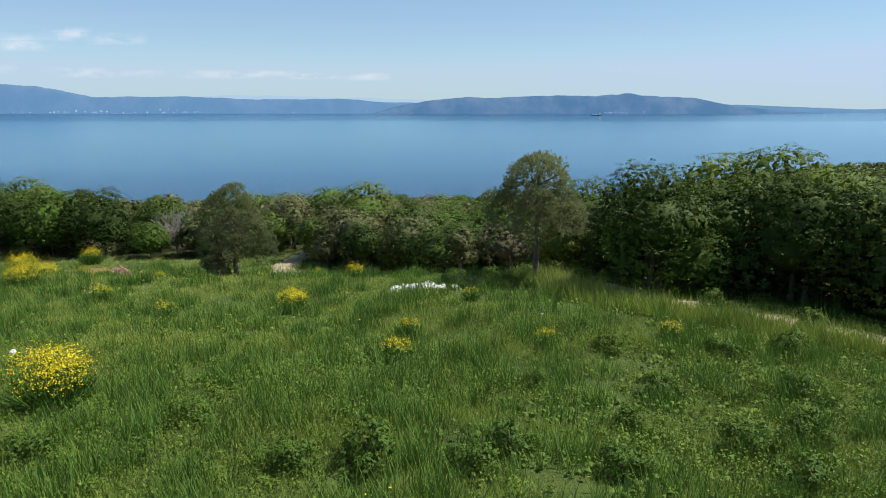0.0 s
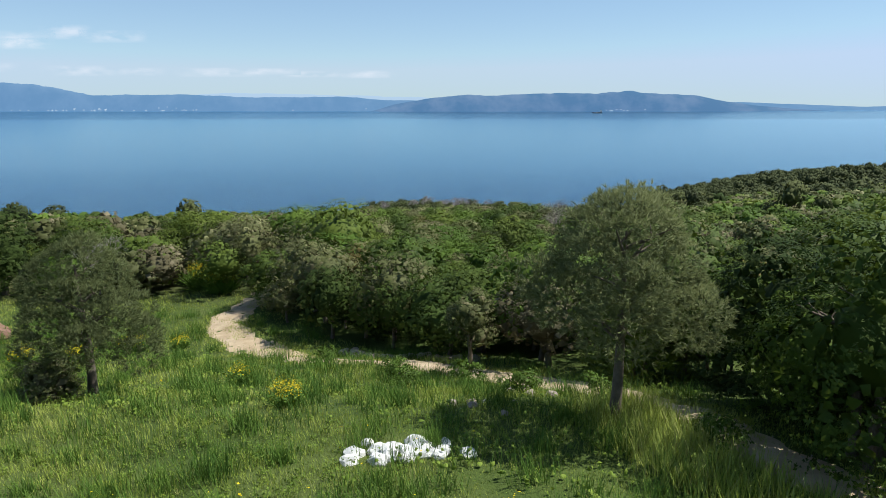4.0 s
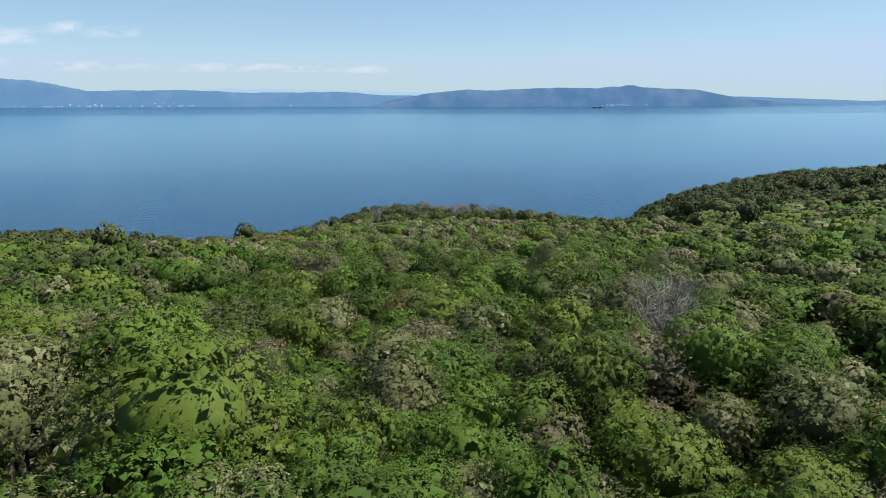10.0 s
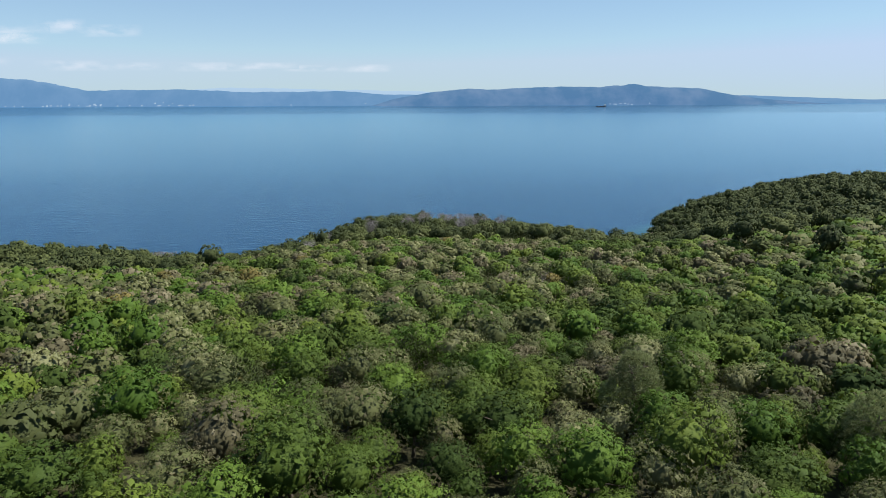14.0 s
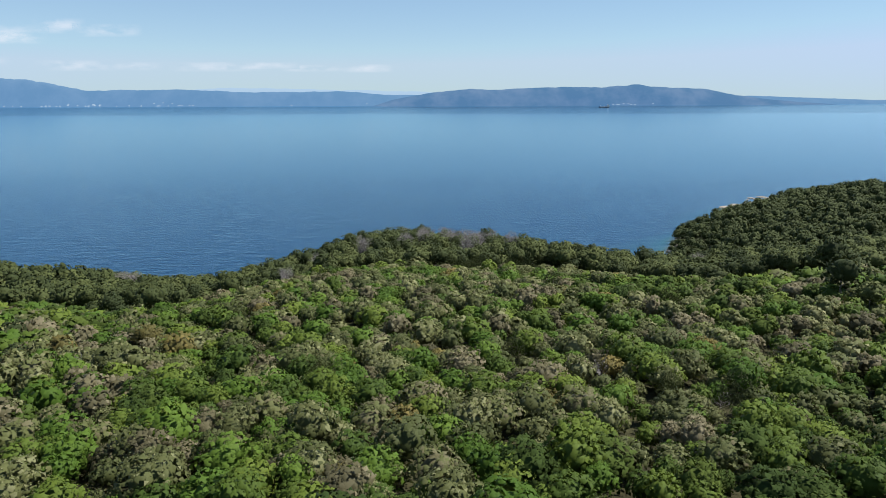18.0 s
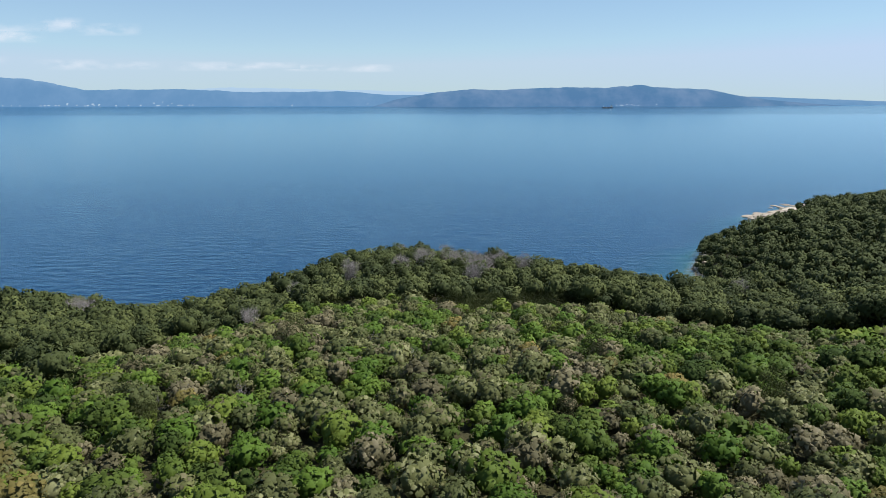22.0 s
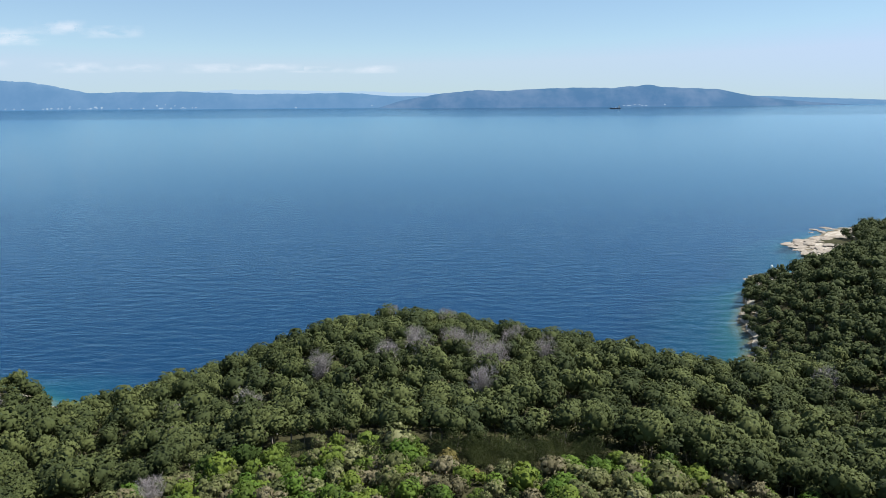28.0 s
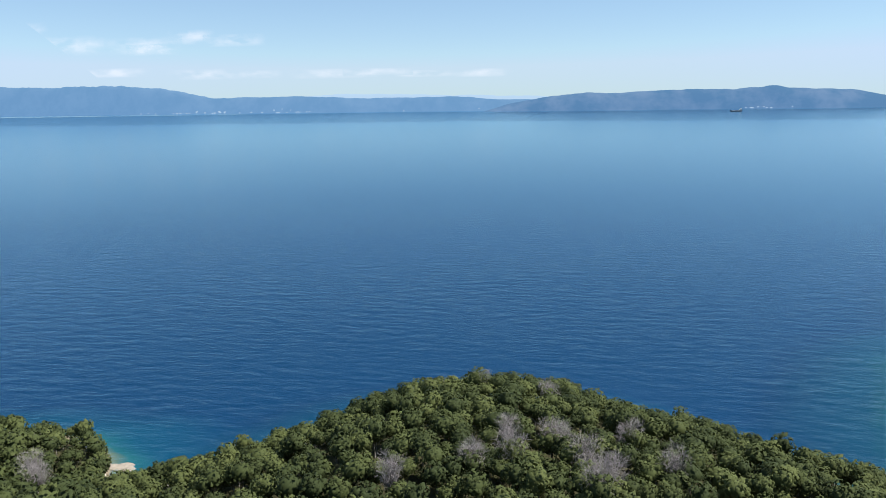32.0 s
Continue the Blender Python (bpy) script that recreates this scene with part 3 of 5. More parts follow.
def knobs(centres, ways, size, rng, jit=0.35):
    """Small uneven caps of foliage, four-sided, with soft normals."""
    n = len(centres)
    w = ways + jit * rng.standard_normal((n, 3))
    w /= np.linalg.norm(w, axis=1, keepdims=True) + 1e-9
    t = np.cross(w, rng.standard_normal((n, 3)))
    t /= np.linalg.norm(t, axis=1, keepdims=True) + 1e-9
    b = np.cross(w, t)
    s = size * rng.uniform(0.6, 1.4, (n, 1))
    vs, ns = [centres + w * s * rng.uniform(0.45, 0.95, (n, 1))], [w]
    for k in range(4):
        a = 1.5708 * k + rng.uniform(-0.35, 0.35, (n, 1))
        o = t * np.cos(a) + b * np.sin(a)
        vs.append(centres + o * s * rng.uniform(0.65, 1.3, (n, 1)) - w * s * rng.uniform(0.0, 0.45, (n, 1)))
        m = 0.85 * o + 0.5 * w
        ns.append(m / np.linalg.norm(m, axis=1, keepdims=True))
    i = 5 * np.arange(n)[:, None]
    f = np.concatenate([i + (0, 1 + k, 1 + (k + 1) % 4) for k in range(4)])
    return np.stack(vs, 1).reshape(-1, 3), f, np.stack(ns, 1).reshape(-1, 3)


def joined_soft(pieces):
    vs, fs, ns, o = [], [], [], 0
    for v, f, n in pieces:
        vs.append(v)
        fs.append(f + o)
        ns.append(n)
        o += len(v)
    return np.concatenate(vs), np.concatenate(fs), np.concatenate(ns)


def heart(lumps, share, rng, seg=10, rings=6):
    """The dense middle of a crown, an uneven rounded mass that nothing shows through."""
    c, r = np.array([k[0] for k in lumps]), np.array([k[1] for k in lumps])
    lo, hi = (c - r[:, None]).min(0), (c + r[:, None]).max(0)
    th, ph = np.meshgrid(np.linspace(0, 2 * np.pi, seg, endpoint=False), np.linspace(0.02, np.pi - 0.02, rings))
    d = np.stack([np.cos(th) * np.sin(ph), np.sin(th) * np.sin(ph), np.cos(ph)], -1).reshape(-1, 3)
    v = (lo + hi) / 2 + d * (hi - lo) / 2 * share * rng.uniform(0.9, 1.06, (len(d), 1))
    i = np.arange(seg * rings).reshape(rings, seg)
    a, b, e, g = i[:-1], np.roll(i[:-1], -1, 1), np.roll(i[1:], -1, 1), i[1:]
    return v, np.concatenate([np.stack([a, g, e], -1).reshape(-1, 3), np.stack([a, e, b], -1).reshape(-1, 3)]), d


def tufted(rng, lumps, n, leaf, per, reach, core, inner=0.8, low=-0.1, jit=0.2, knob=0.5, spread=0.06, flat=0.8):
    """A crown: an inner mass with the crown's own rounded shading, and round it leafy twig ends with gaps between them."""
    p, d = on_lumps([(c, r * inner) for c, r in lumps], core[0], rng, low - 0.3, 0.05)
    v, f, w = knobs(p, d, core[1], rng, 0.2)
    mid = np.mean([k[0] for k in lumps], 0)
    whole = (p - mid) / (np.abs(p - mid).max(0) + 1e-6)
    w = w + np.repeat(1.0 * d + 0.7 * whole, 5, 0)
    under = (v, f, w / (np.linalg.norm(w, axis=1, keepdims=True) + 1e-9))
    c, d = on_lumps(lumps, max(6, n // per), rng, low, spread)
    c, d = np.repeat(c, per, 0), np.repeat(d, per, 0)
    o = rng.standard_normal(c.shape)
    o /= np.linalg.norm(o, axis=1, keepdims=True)
    dot = (o * d).sum(1, keepdims=True)
    o = np.where(dot < -0.2, o - 2 * dot * d, o)
    sprays = leaves(c + o * reach * rng.uniform(0.2, 1.1, (len(c), 1)) * (1.2, 1.2, flat), 0.4 * flat * o + 0.8 * d + (0, 0, 1.2 - 1.2 * flat), leaf, rng, False, 0.5)
    return joined_soft([heart(lumps, inner * 0.70, rng), under, rounded(sprays, lumps, rng, jit, knob)])


def scrub_crown(rng, wide, tall, base, count, n, leaf, per, reach, core, inner, low=-0.1, bump=0.15, flat=0.85, knob=0.32):
    return tufted(rng, cushion_lumps(rng, wide, tall, base, count, bump), n, leaf, per, reach, core, inner, low, 0.2, knob, flat=flat)


def broadleaf(rng, wide, tall, base, count, n, size, core, quads=True, low=-0.45, jit=0.75, per=1, reach=0.2, plump=1.0, tight=1.0):
    lumps = crown_lumps(rng, wide, tall, base, count, plump, tight)
    p, d = on_lumps([(c, r * 0.72) for c, r in lumps], core[0], rng, -0.9, 0.1)
    pieces = [leaves(p, d, core[1], rng, False, 0.45)]
    p, d = in_clumps(lumps, n, per, reach, rng, low) if per > 1 else on_lumps(lumps, n, rng, low)
    pieces.append(leaves(p, d + (0, 0, 0.4), size, rng, quads, jit))
    return rounded(joined(pieces), lumps, rng)


def needles(centres, ways, length, k, rng, width=0.05):
    """Needle tufts: k slim triangles fanned about each way."""
    n = len(centres)
    c, w = np.repeat(centres, k, 0), np.repeat(ways, k, 0)
    w = w + 0.65 * rng.standard_normal((n * k, 3)) + (0, 0, 0.35)
    w /= np.linalg.norm(w, axis=1, keepdims=True)
    side = np.cross(w, rng.standard_normal((n * k, 3)))
    side /= np.linalg.norm(side, axis=1, keepdims=True)
    ln = length * rng.uniform(0.7, 1.25, (n * k, 1))
    v = np.stack([c - side * ln * width * 2, c + side * ln * width * 2, c + w * ln], 1)
    return v.reshape(-1, 3), 3 * np.arange(n * k)[:, None] + (0, 1, 2)


def pine_crown(rng, wide, tall, base, count, n, length, k, width=0.09, plump=1.0, fill=2):
    """A pine crown: flattened pads of needles on several levels."""
    lumps = []
    for j in range(count):
        u = (j + 0.5) / count
        a = 2.399 * j + rng.uniform(-0.4, 0.4)
        reach = wide * 0.5 * (1 - 0.75 * u ** 2.2) * rng.uniform(0.35, 0.86)
        lumps.append((np.array((math.cos(a) * reach, math.sin(a) * reach, base + tall * (0.12 + 0.78 * u))), wide * rng.uniform(0.15, 0.23) * plump))
    lumps.append((np.array((0, 0, base + tall * 0.5)), wide * 0.24 * plump))
    pieces = []
    p, d = on_lumps(lumps, n, rng, -0.7, 0.12)
    pieces.append(needles(p - d * 0.06, d, length, k, rng, width))
    p, d = on_lumps([(c, r * 0.65) for c, r in lumps], n // fill, rng, -0.9, 0.2)
    pieces.append(needles(p, d, length * 1.2, k, rng, width * 1.6))
    return rounded(joined(pieces), lumps, rng, 0.7, 0.8)


def pine_pads(rng, wide, tall, base, count, n, leaf, core):
    """A pine crown seen from some way off: a rounded head of needle pads, lit above and dark between them."""
    lumps = [(c + rng.uniform(-0.22, 0.22, 3), r) for c, r in cushion_lumps(rng, wide, tall, base, count, 0.17)]
    return tufted(rng, lumps, n, leaf, 6, leaf * 1.3, core, 0.88, -0.6, 0.12, 0.2, 0.06)


def tube(points, radii, seg=6):
    """A tapered limb along points."""
    pts = np.array(points, float)
    th = np.linspace(0, 2 * np.pi, seg, endpoint=False)
    rings = []
    for i, p in enumerate(pts):
        d = pts[min(i + 1, len(pts) - 1)] - pts[max(i - 1, 0)]
        d /= np.linalg.norm(d) + 1e-9
        u = np.cross(d, (0.31, 0.95, 0.1))
        u /= np.linalg.norm(u) + 1e-9
        w = np.cross(d, u)
        rings.append(p + radii[i] * (np.cos(th)[:, None] * u + np.sin(th)[:, None] * w))
    v = np.concatenate(rings)
    i = np.arange(len(v)).reshape(len(pts), seg)
    a, b, e, g = i[:-1], np.roll(i[:-1], -1, 1), np.roll(i[1:], -1, 1), i[1:]
    return v, np.concatenate([np.stack([a, b, e], -1).reshape(-1, 3), np.stack([a, e, g], -1).reshape(-1, 3)])


def trunk_mesh(rng, high, r, limbs, reach, lean=0.3, seg=6):
    """A trunk that leans a little, with limbs."""
    lx, ly = rng.uniform(-lean, lean, 2)
    spine = [np.array((lx * u * u + 0.06 * math.sin(5 * u), ly * u * u, -0.3 + (high + 0.3) * u)) for u in np.linspace(0, 1, 5)]
    pieces = [tube(spine, [r * 1.35, r, r * 0.85, r * 0.6, r * 0.25], seg)]
    for k in range(limbs):
        u = rng.uniform(0.35, 0.9)
        s = np.array((lx * u * u, ly * u * u, high * u))
        a = 2.4 * k + rng.uniform(-0.4, 0.4)
        e = s + np.array((math.cos(a), math.sin(a), rng.uniform(0.3, 0.9))) * reach * rng.uniform(0.6, 1)
        pieces.append(tube([s, (s + e) / 2 + (0, 0, 0.12), e], [r * 0.45, r * 0.3, r * 0.1], 4))
    return joined(pieces)


def trunk_and_limbs(rng, high, r, limbs, reach, lean, mat, shift=(0, 0, 0)):
    """A trunk mesh, followed by one mesh for each limb."""
    lx, ly = rng.uniform(-lean, lean, 2)
    spine = [np.array((lx * u * u + 0.06 * math.sin(5 * u), ly * u * u, -0.3 + (high + 0.3) * u)) + shift for u in np.linspace(0, 1, 6)]
    out = [shared("trunk", tube(spine, [r * 1.4, r * 1.05, r * 0.9, r * 0.75, r * 0.5, r * 0.2], 9), mat)]
    for k in range(limbs):
        u = rng.uniform(0.38, 0.92)
        s = np.array((lx * u * u, ly * u * u, high * u)) + shift
        a = 2.4 * k + rng.uniform(-0.4, 0.4)
        e = s + np.array((math.cos(a), math.sin(a), rng.uniform(0.25, 0.8))) * reach * rng.uniform(0.6, 1)
        m = (s + e) / 2 + rng.uniform(-0.1, 0.1, 3) + (0, 0, 0.1)
        q = m + (rng.uniform(-0.5, 0.5), rng.uniform(-0.5, 0.5), 0.45)
        out.append(shared("limb", joined([tube([s, m, e], [r * 0.42, r * 0.28, r * 0.08], 6), tube([m, q], [r * 0.2, r * 0.06], 4)]), mat))
    return out


def twig_cloud(rng, wide, high, n):
    """A leafless crown: limbs that fork into many thin bare twigs."""
    pieces = []
    for k in range(n):
        a, el = rng.uniform(0, 6.283), rng.uniform(0.25, 1.3)
        e = np.array((math.cos(a) * math.cos(el) * wide / 2, math.sin(a) * math.cos(el) * wide / 2, high * (0.35 + 0.65 * math.sin(el)))) * rng.uniform(0.75, 1.05)
        s = np.array((0, 0, high * rng.uniform(0.15, 0.5)))
        m = (s + e) / 2 + rng.uniform(-0.2, 0.2, 3)
        pieces.append(tube([s, m, e], [0.008 * high, 0.005 * high, 0.002 * high], 3))
        for j in range(4):
            q = m + (e - m) * rng.uniform(0, 1)
            pieces.append(tube([q, q + rng.uniform(-0.2, 0.2, 3) * wide + (0, 0, 0.1 * wide)], [0.0035 * high, 0.0012 * high], 3))
    return joined(pieces)


def shared(name, vf, mat):
    ob = link_mesh(name, vf[0], vf[1], [mat], smooth=True, facing=vf[2] if len(vf) > 2 else None)
    me = ob.data
    bpy.data.objects.remove(ob)
    return me


def thing(name, m, parts, label, category, group=""):
    """An Empty at the plant's foot with its parts: (name, mesh, material, label)."""
    root = new(name)
    root.empty_display_size = 0.3
    root.matrix_world = m
    for pname, me, mat, plabel, *subs in parts:
        ob = new(pname, me)
        for sub in subs:
            new("limb", sub).parent = ob
        ob.parent = root
        if mat:
            ob.material_slots[0].link = "OBJECT"
            ob.material_slots[0].material = mat
        tagged(ob, plabel)
    return tagged(root, label, category, group)


def foot(x, y, turn=0.0, scale=1.0, squash=1.0):
    return Matrix.Translation((x, y, float(height(x, y)) - 0.05)) @ Matrix.Rotation(turn, 4, "Z") @ Matrix.Diagonal((scale, scale, scale * squash, 1))


# the track: a line of plan points, as wide as a car
TRACK = [(46, -1), (33, 11.5), (25, 19.5), (19, 26), (15.6, 29.2), (13.2, 31.5), (10.9, 33.8), (9.5, 36.4), (8.8, 39.2), (7.9, 42.4), (5.1, 48), (1.6, 52), (-2.8, 55.4), (-8.3, 58.3), (-13.2, 62.3), (-16.2, 66.5), (-17, 71), (-16.6, 75.5), (-15, 82), (-11, 90)]


def track_far(x, y):
    best = np.full(np.shape(x), 1e9)
    for (ax, ay), (bx, by) in zip(TRACK[:-1], TRACK[1:]):
        dx, dy = bx - ax, by - ay
        t = np.clip(((x - ax) * dx + (y - ay) * dy) / (dx * dx + dy * dy), 0, 1)
        best = np.minimum(best, np.hypot(x - ax - t * dx, y - ay - t * dy))
    return best


def wood_edge(x):
    return np.interp(x, (-200, -60, -45, -32, -24, -19, -15, -12, -8, -5, 0, 4.5, 8, 10, 11.2, 13, 15.5, 20, 26, 40, 60, 200), (84, 80, 77.5, 77, 80, 79, 73, 67.5, 62.6, 60, 57.2, 53.6, 47.6, 42.2, 38.6, 35.2, 31.9, 27.6, 21.5, 8.5, -8, -80))


def meadow(x, y):
    """True on the open grass, this side of the woods."""
    x, y = np.asarray(x, float), np.asarray(y, float)
    return y < wood_edge(x) + 0.9 * wobble(x, y, 2.0)


# woodland: a jittered lattice of stems, sorted by how near the flight passes
rng = np.random.default_rng(7)
STEMS = []


def plant_out(step, x0, x1, y0, y1):
    ys = np.arange(y0, y1, step * 0.87)
    for r, y in enumerate(ys):
        xs = np.arange(x0, x1, step) + (step / 2 if r % 2 else 0)
        px, py = xs + rng.uniform(-0.36, 0.36, len(xs)) * step, y + rng.uniform(-0.36, 0.36, len(xs)) * step
        STEMS.append(np.stack([px, py, 0 * px + step], -1))


plant_out(2.95, -72, 72, -6, 262)
plant_out(3.0, -90, 110, 262, 322)
plant_out(5.0, -90, 110, 322, 470)
plant_out(3.6, -190, -72, 40, 262)
plant_out(3.6, 72, 190, 40, 262)
plant_out(4.4, -260, -90, 262, 430)
plant_out(5.2, 110, 330, 262, 700)
# a fringe of trees leaning over the waterline
for (ax, ay), (bx, by) in zip(COAST[1:-2], COAST[2:-1]):
    far_ = math.hypot(bx - ax, by - ay)
    for q in np.arange(1.5, far_, 4.2):
        px, py = ax + (bx - ax) * q / far_ + (by - ay) / far_ * 2.0, ay + (by - ay) * q / far_ - (bx - ax) / far_ * 2.0
        STEMS.append(np.array([[px + rng.uniform(-0.8, 0.8), py + rng.uniform(-0.8, 0.8), 5.0]]))
S = np.concatenate(STEMS)
gz = height(S[:, 0], S[:, 1])
off = inland(S[:, 0], S[:, 1])
X, Y = S[:, 0], S[:, 1]
keep = (off > 0.9) & (gz > 0.2) & ~meadow(X, Y) & (track_far(X, Y) > 2.3) & (np.abs(X) < 0.72 * (Y + 12) + 12)
# bare rock shelves and the clearing in the right-hand valley
SPOTS = [(5.4, 39.3, 3.0), (-14.2, 43.6, 2.0), (11.6, 36.2, 2.0), (12.2, 41.4, 2.0), (16.6, 38.4, 2.2), (18.4, 33.6, 2.0), (21.6, 30.4, 2.0), (21.4, 37.6, 2.2), (25.6, 33.6, 2.2), (16.2, 45.6, 2.2), (-50.5, 81.5, 3.0), (-42, 81, 3.2), (-58.5, 84.5, 3.0), (-27.6, 93, 3.0), (1.3, 51.2, 1.5), (-7.2, 71.2, 2.0), (-1.2, 75, 2.4), (3.4, 76.5, 2.2), (0.8, 80, 2.0), (-9.7, 89, 2.2), (13.2, 95, 2.0), (20, 91, 2.2), (11.4, 127.5, 2.2), (-33, 81.5, 2.5), (-21, 82, 1.6)]
for sx_, sy_, sr_ in SPOTS:
    keep &= np.hypot(X - sx_, Y - sy_) > sr_
beyond = Y - wood_edge(X)
grown = np.where(beyond < 20, np.where(X > 7, 1.0, np.where(X < -30, 0.85, 0.25)) * smoothstep(24, 8, beyond), 0.0)
keep &= (grown < 0.5) | (rng.random(len(S)) < 0.42)
keep &= ~((np.hypot((X - 160) / 13, (Y - 536) / 14) < 1) | (np.hypot((X - 222) / 17, (Y - 606) / 36) < 1) | ((X > 196) & (Y > 560) & (off < 19 + 9 * wobble(X, Y, 11.0))) | (np.hypot((X - 126) / 5, (Y - 489) / 6) < 1) | (np.hypot((X - 104) / 5, (Y - 362) / 9) < 1) | (np.hypot((X + 118) / 4, (Y - 399) / 3.5) < 1))
S, gz, off, X, Y, grown = S[keep], gz[keep], off[keep], X[keep], Y[keep], grown[keep]
near = np.maximum(1.8 * np.abs(X), (86 - gz - 4) * 1.84)
pine_edge = 318 - 34 * smoothstep(30, 90, X) - 12 * smoothstep(-40, -90, X) + 9 * wobble(X, Y, 14.0, 3.0) - 50 * smoothstep(110, 200, X)
is_pine = (Y > pine_edge) | (rng.random(len(S)) < 0.012)
patch = wobble(X, Y, 16.0, 4.0) * 0.25 + wobble(X, Y, 6.0, 9.0) * 0.2
roll = rng.random(len(S)) + patch + 0.17 * smoothstep(140, 220, Y) - 0.26 * smoothstep(12, 50, X) * (1 - 0.4 * smoothstep(200, 260, Y)) - 0.10 * smoothstep(-15, -50, X) + 0.08 * (Y < 105)
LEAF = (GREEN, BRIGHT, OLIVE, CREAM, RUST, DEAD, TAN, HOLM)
big = (grown >= 0.5) & ~is_pine
kind = np.select([roll < 0.12, roll < 0.44, roll < 0.60, roll < 0.76, roll < 0.89, roll < 1.03, roll < 1.055], [7, 0, 1, 2, 3, 6, 4], 5)
kind = np.where((kind == 5) & (rng.random(len(S)) < 0.8), 3, kind)
size = np.where(is_pine, rng.uniform(0.68, 1.28, len(S)), 0.55 + 0.80 * rng.random(len(S)) ** 1.5) * np.where(is_pine, np.where(Y > 240, 1.0, 0.9), (S[:, 2] / 2.8) ** 0.6) * (1 + 0.35 * (grown > 0.1) * (grown < 0.5))
size *= np.where(is_pine, 1.0, 1 + 0.14 * (1 - smoothstep(86, 112, Y)))
size *= np.where(is_pine & (Y > 240), np.where(X > 160, 0.62, 0.78) + np.where(X > 160, 0.38, 0.22) * smoothstep(3, 26, off), 1.0)
kind = np.where((grown > 0.1) & (kind == 4), 0, kind)
kind = np.where(big, np.where(rng.random(len(S)) < 0.8, 0, 1), kind)
tone = rng.random(len(S))
print("stems", len(S), "pines", int(is_pine.sum()))

# shared shapes
r2 = np.random.default_rng(11)
CLOSE = [shared("crown", scrub_crown(r2, r2.uniform(3.2, 4.0), r2.uniform(2.9, 3.7), 0.2, 17 if k % 2 else 30, 6200, 0.034, 11, 0.13, (420, 0.11), 0.76, -0.5, 0.21 if k % 2 else 0.15, 0.6, 0.45), GREEN) for k in range(12)]
BIG = [shared("crown", scrub_crown(r2, 7.0, r2.uniform(5.6, 6.6), 0.4, 34, 13000, 0.058, 12, 0.24, (800, 0.18), 0.74, -0.8, 0.16, 0.55, 0.5), GREEN) for _ in range(5)]
MIDDLE = [scrub_crown(r2, r2.uniform(3.2, 4.0), r2.uniform(2.8, 3.5), 0.2, 15 if k % 2 else 24, 950, 0.06, 6, 0.13, (260, 0.165), 0.85, -0.4, 0.2 if k % 2 else 0.15) for k in range(12)]
FAR = [scrub_crown(r2, r2.uniform(3.2, 4.1), r2.uniform(2.7, 3.4), 0.2, 13 if k % 2 else 20, 400, 0.083, 4, 0.13, (150, 0.225), 0.89, -0.3, 0.2 if k % 2 else 0.15) for k in range(12)]
VAST = [scrub_crown(r2, 4.2, 3.1, 0.2, 11, 90, 0.17, 3, 0.18, (50, 0.42), 0.92, -0.2, 0.19) for _ in range(8)]
TRUNKS = [shared("trunk", trunk_mesh(r2, 2.6, 0.09, 5, 1.3), BARK) for _ in range(3)]
PINE_NEAR = [pine_crown(r2, 4.2, 3.4, 0.7, 18, 520, 0.19, 7, 0.05, 0.95) for _ in range(4)]
PINE_MID = [pine_pads(r2, r2.uniform(4.8, 6.4), r2.uniform(4.2, 5.4), 2.4, 21, 700, 0.076, (250, 0.27)) for _ in range(10)]
PINE_FAR = [pine_pads(r2, 5.8, 5.0, 2.0, 15, 170, 0.13, (100, 0.44)) for _ in range(8)]
PINE_STEM = [joined([tube([(0, 0, -0.6), (0.25 * k, 0.2, 2.6), (0.4 * k, 0.3, 6.2)], [0.17, 0.13, 0.06], 4), tube([(0.2 * k, 0.2, 2.8), (1.1, 0.8 * k, 4.6)], [0.08, 0.03], 3), tube([(0.2 * k, 0.2, 3.2), (-1.0, -0.7 * k, 5.0)], [0.08, 0.03], 3)]) for k in (-1, 1)]
TWIGS = [twig_cloud(r2, 2.6, 2.6, 15) for _ in range(3)]
TWIG_ME = [shared("bare_crown", t, DEAD) for t in TWIGS]

NAMES = {0: ("holm_oak", "dark green evergreen oak in dense scrub"), 1: ("ash_shrub", "bright fresh-green shrub in dense scrub"), 2: ("olive_green_shrub", "grey-olive shrub with brownish shoot tips"),
         3: ("flowering_oak", "oak shrub covered in cream-brown catkins"), 4: ("rust_shrub", "shrub with rust-orange young leaves"), 5: ("dead_shrub", "leafless grey dead shrub"),
         6: ("tan_oak", "oak shrub covered in faded tan-brown catkins"), 7: ("dark_oak", "very dark green evergreen oak in dense scrub")}
single = np.zeros(len(S), bool)
for k in range(8):
    idx = np.nonzero((kind == k) & ~is_pine & ((near < 39) | (big & (near < 140))))[0]
    idx = idx[np.argsort(near[idx])][:280]
    single[idx] = True
for i in np.nonzero(single)[0]:
    nm, lab = NAMES[kind[i]]
    m = foot(X[i], Y[i], tone[i] * 6.28, size[i] * (0.72 if big[i] and X[i] < 0 else 0.74 if big[i] else 1.0), 0.85 + 0.3 * tone[i] if big[i] else size[i] ** -0.15 * (0.82 + 0.34 * tone[i]))
    if kind[i] == 5:
        thing(nm, m, [("trunk", TRUNKS[i % 3], None, ""), ("bare_crown", TWIG_ME[i % 3], None, "")], lab, "shrub", "woodland shrubs")
    else:
        thing(nm, m, [("trunk", TRUNKS[i % 3], None, ""), ("crown", (BIG[i % 5] if big[i] else CLOSE[i % 12]), LEAF[kind[i]], "")], lab if not big[i] else "tall dark green oak at the meadow edge", "tree" if big[i] else "shrub", "woodland trees" if big[i] else "woodland shrubs")


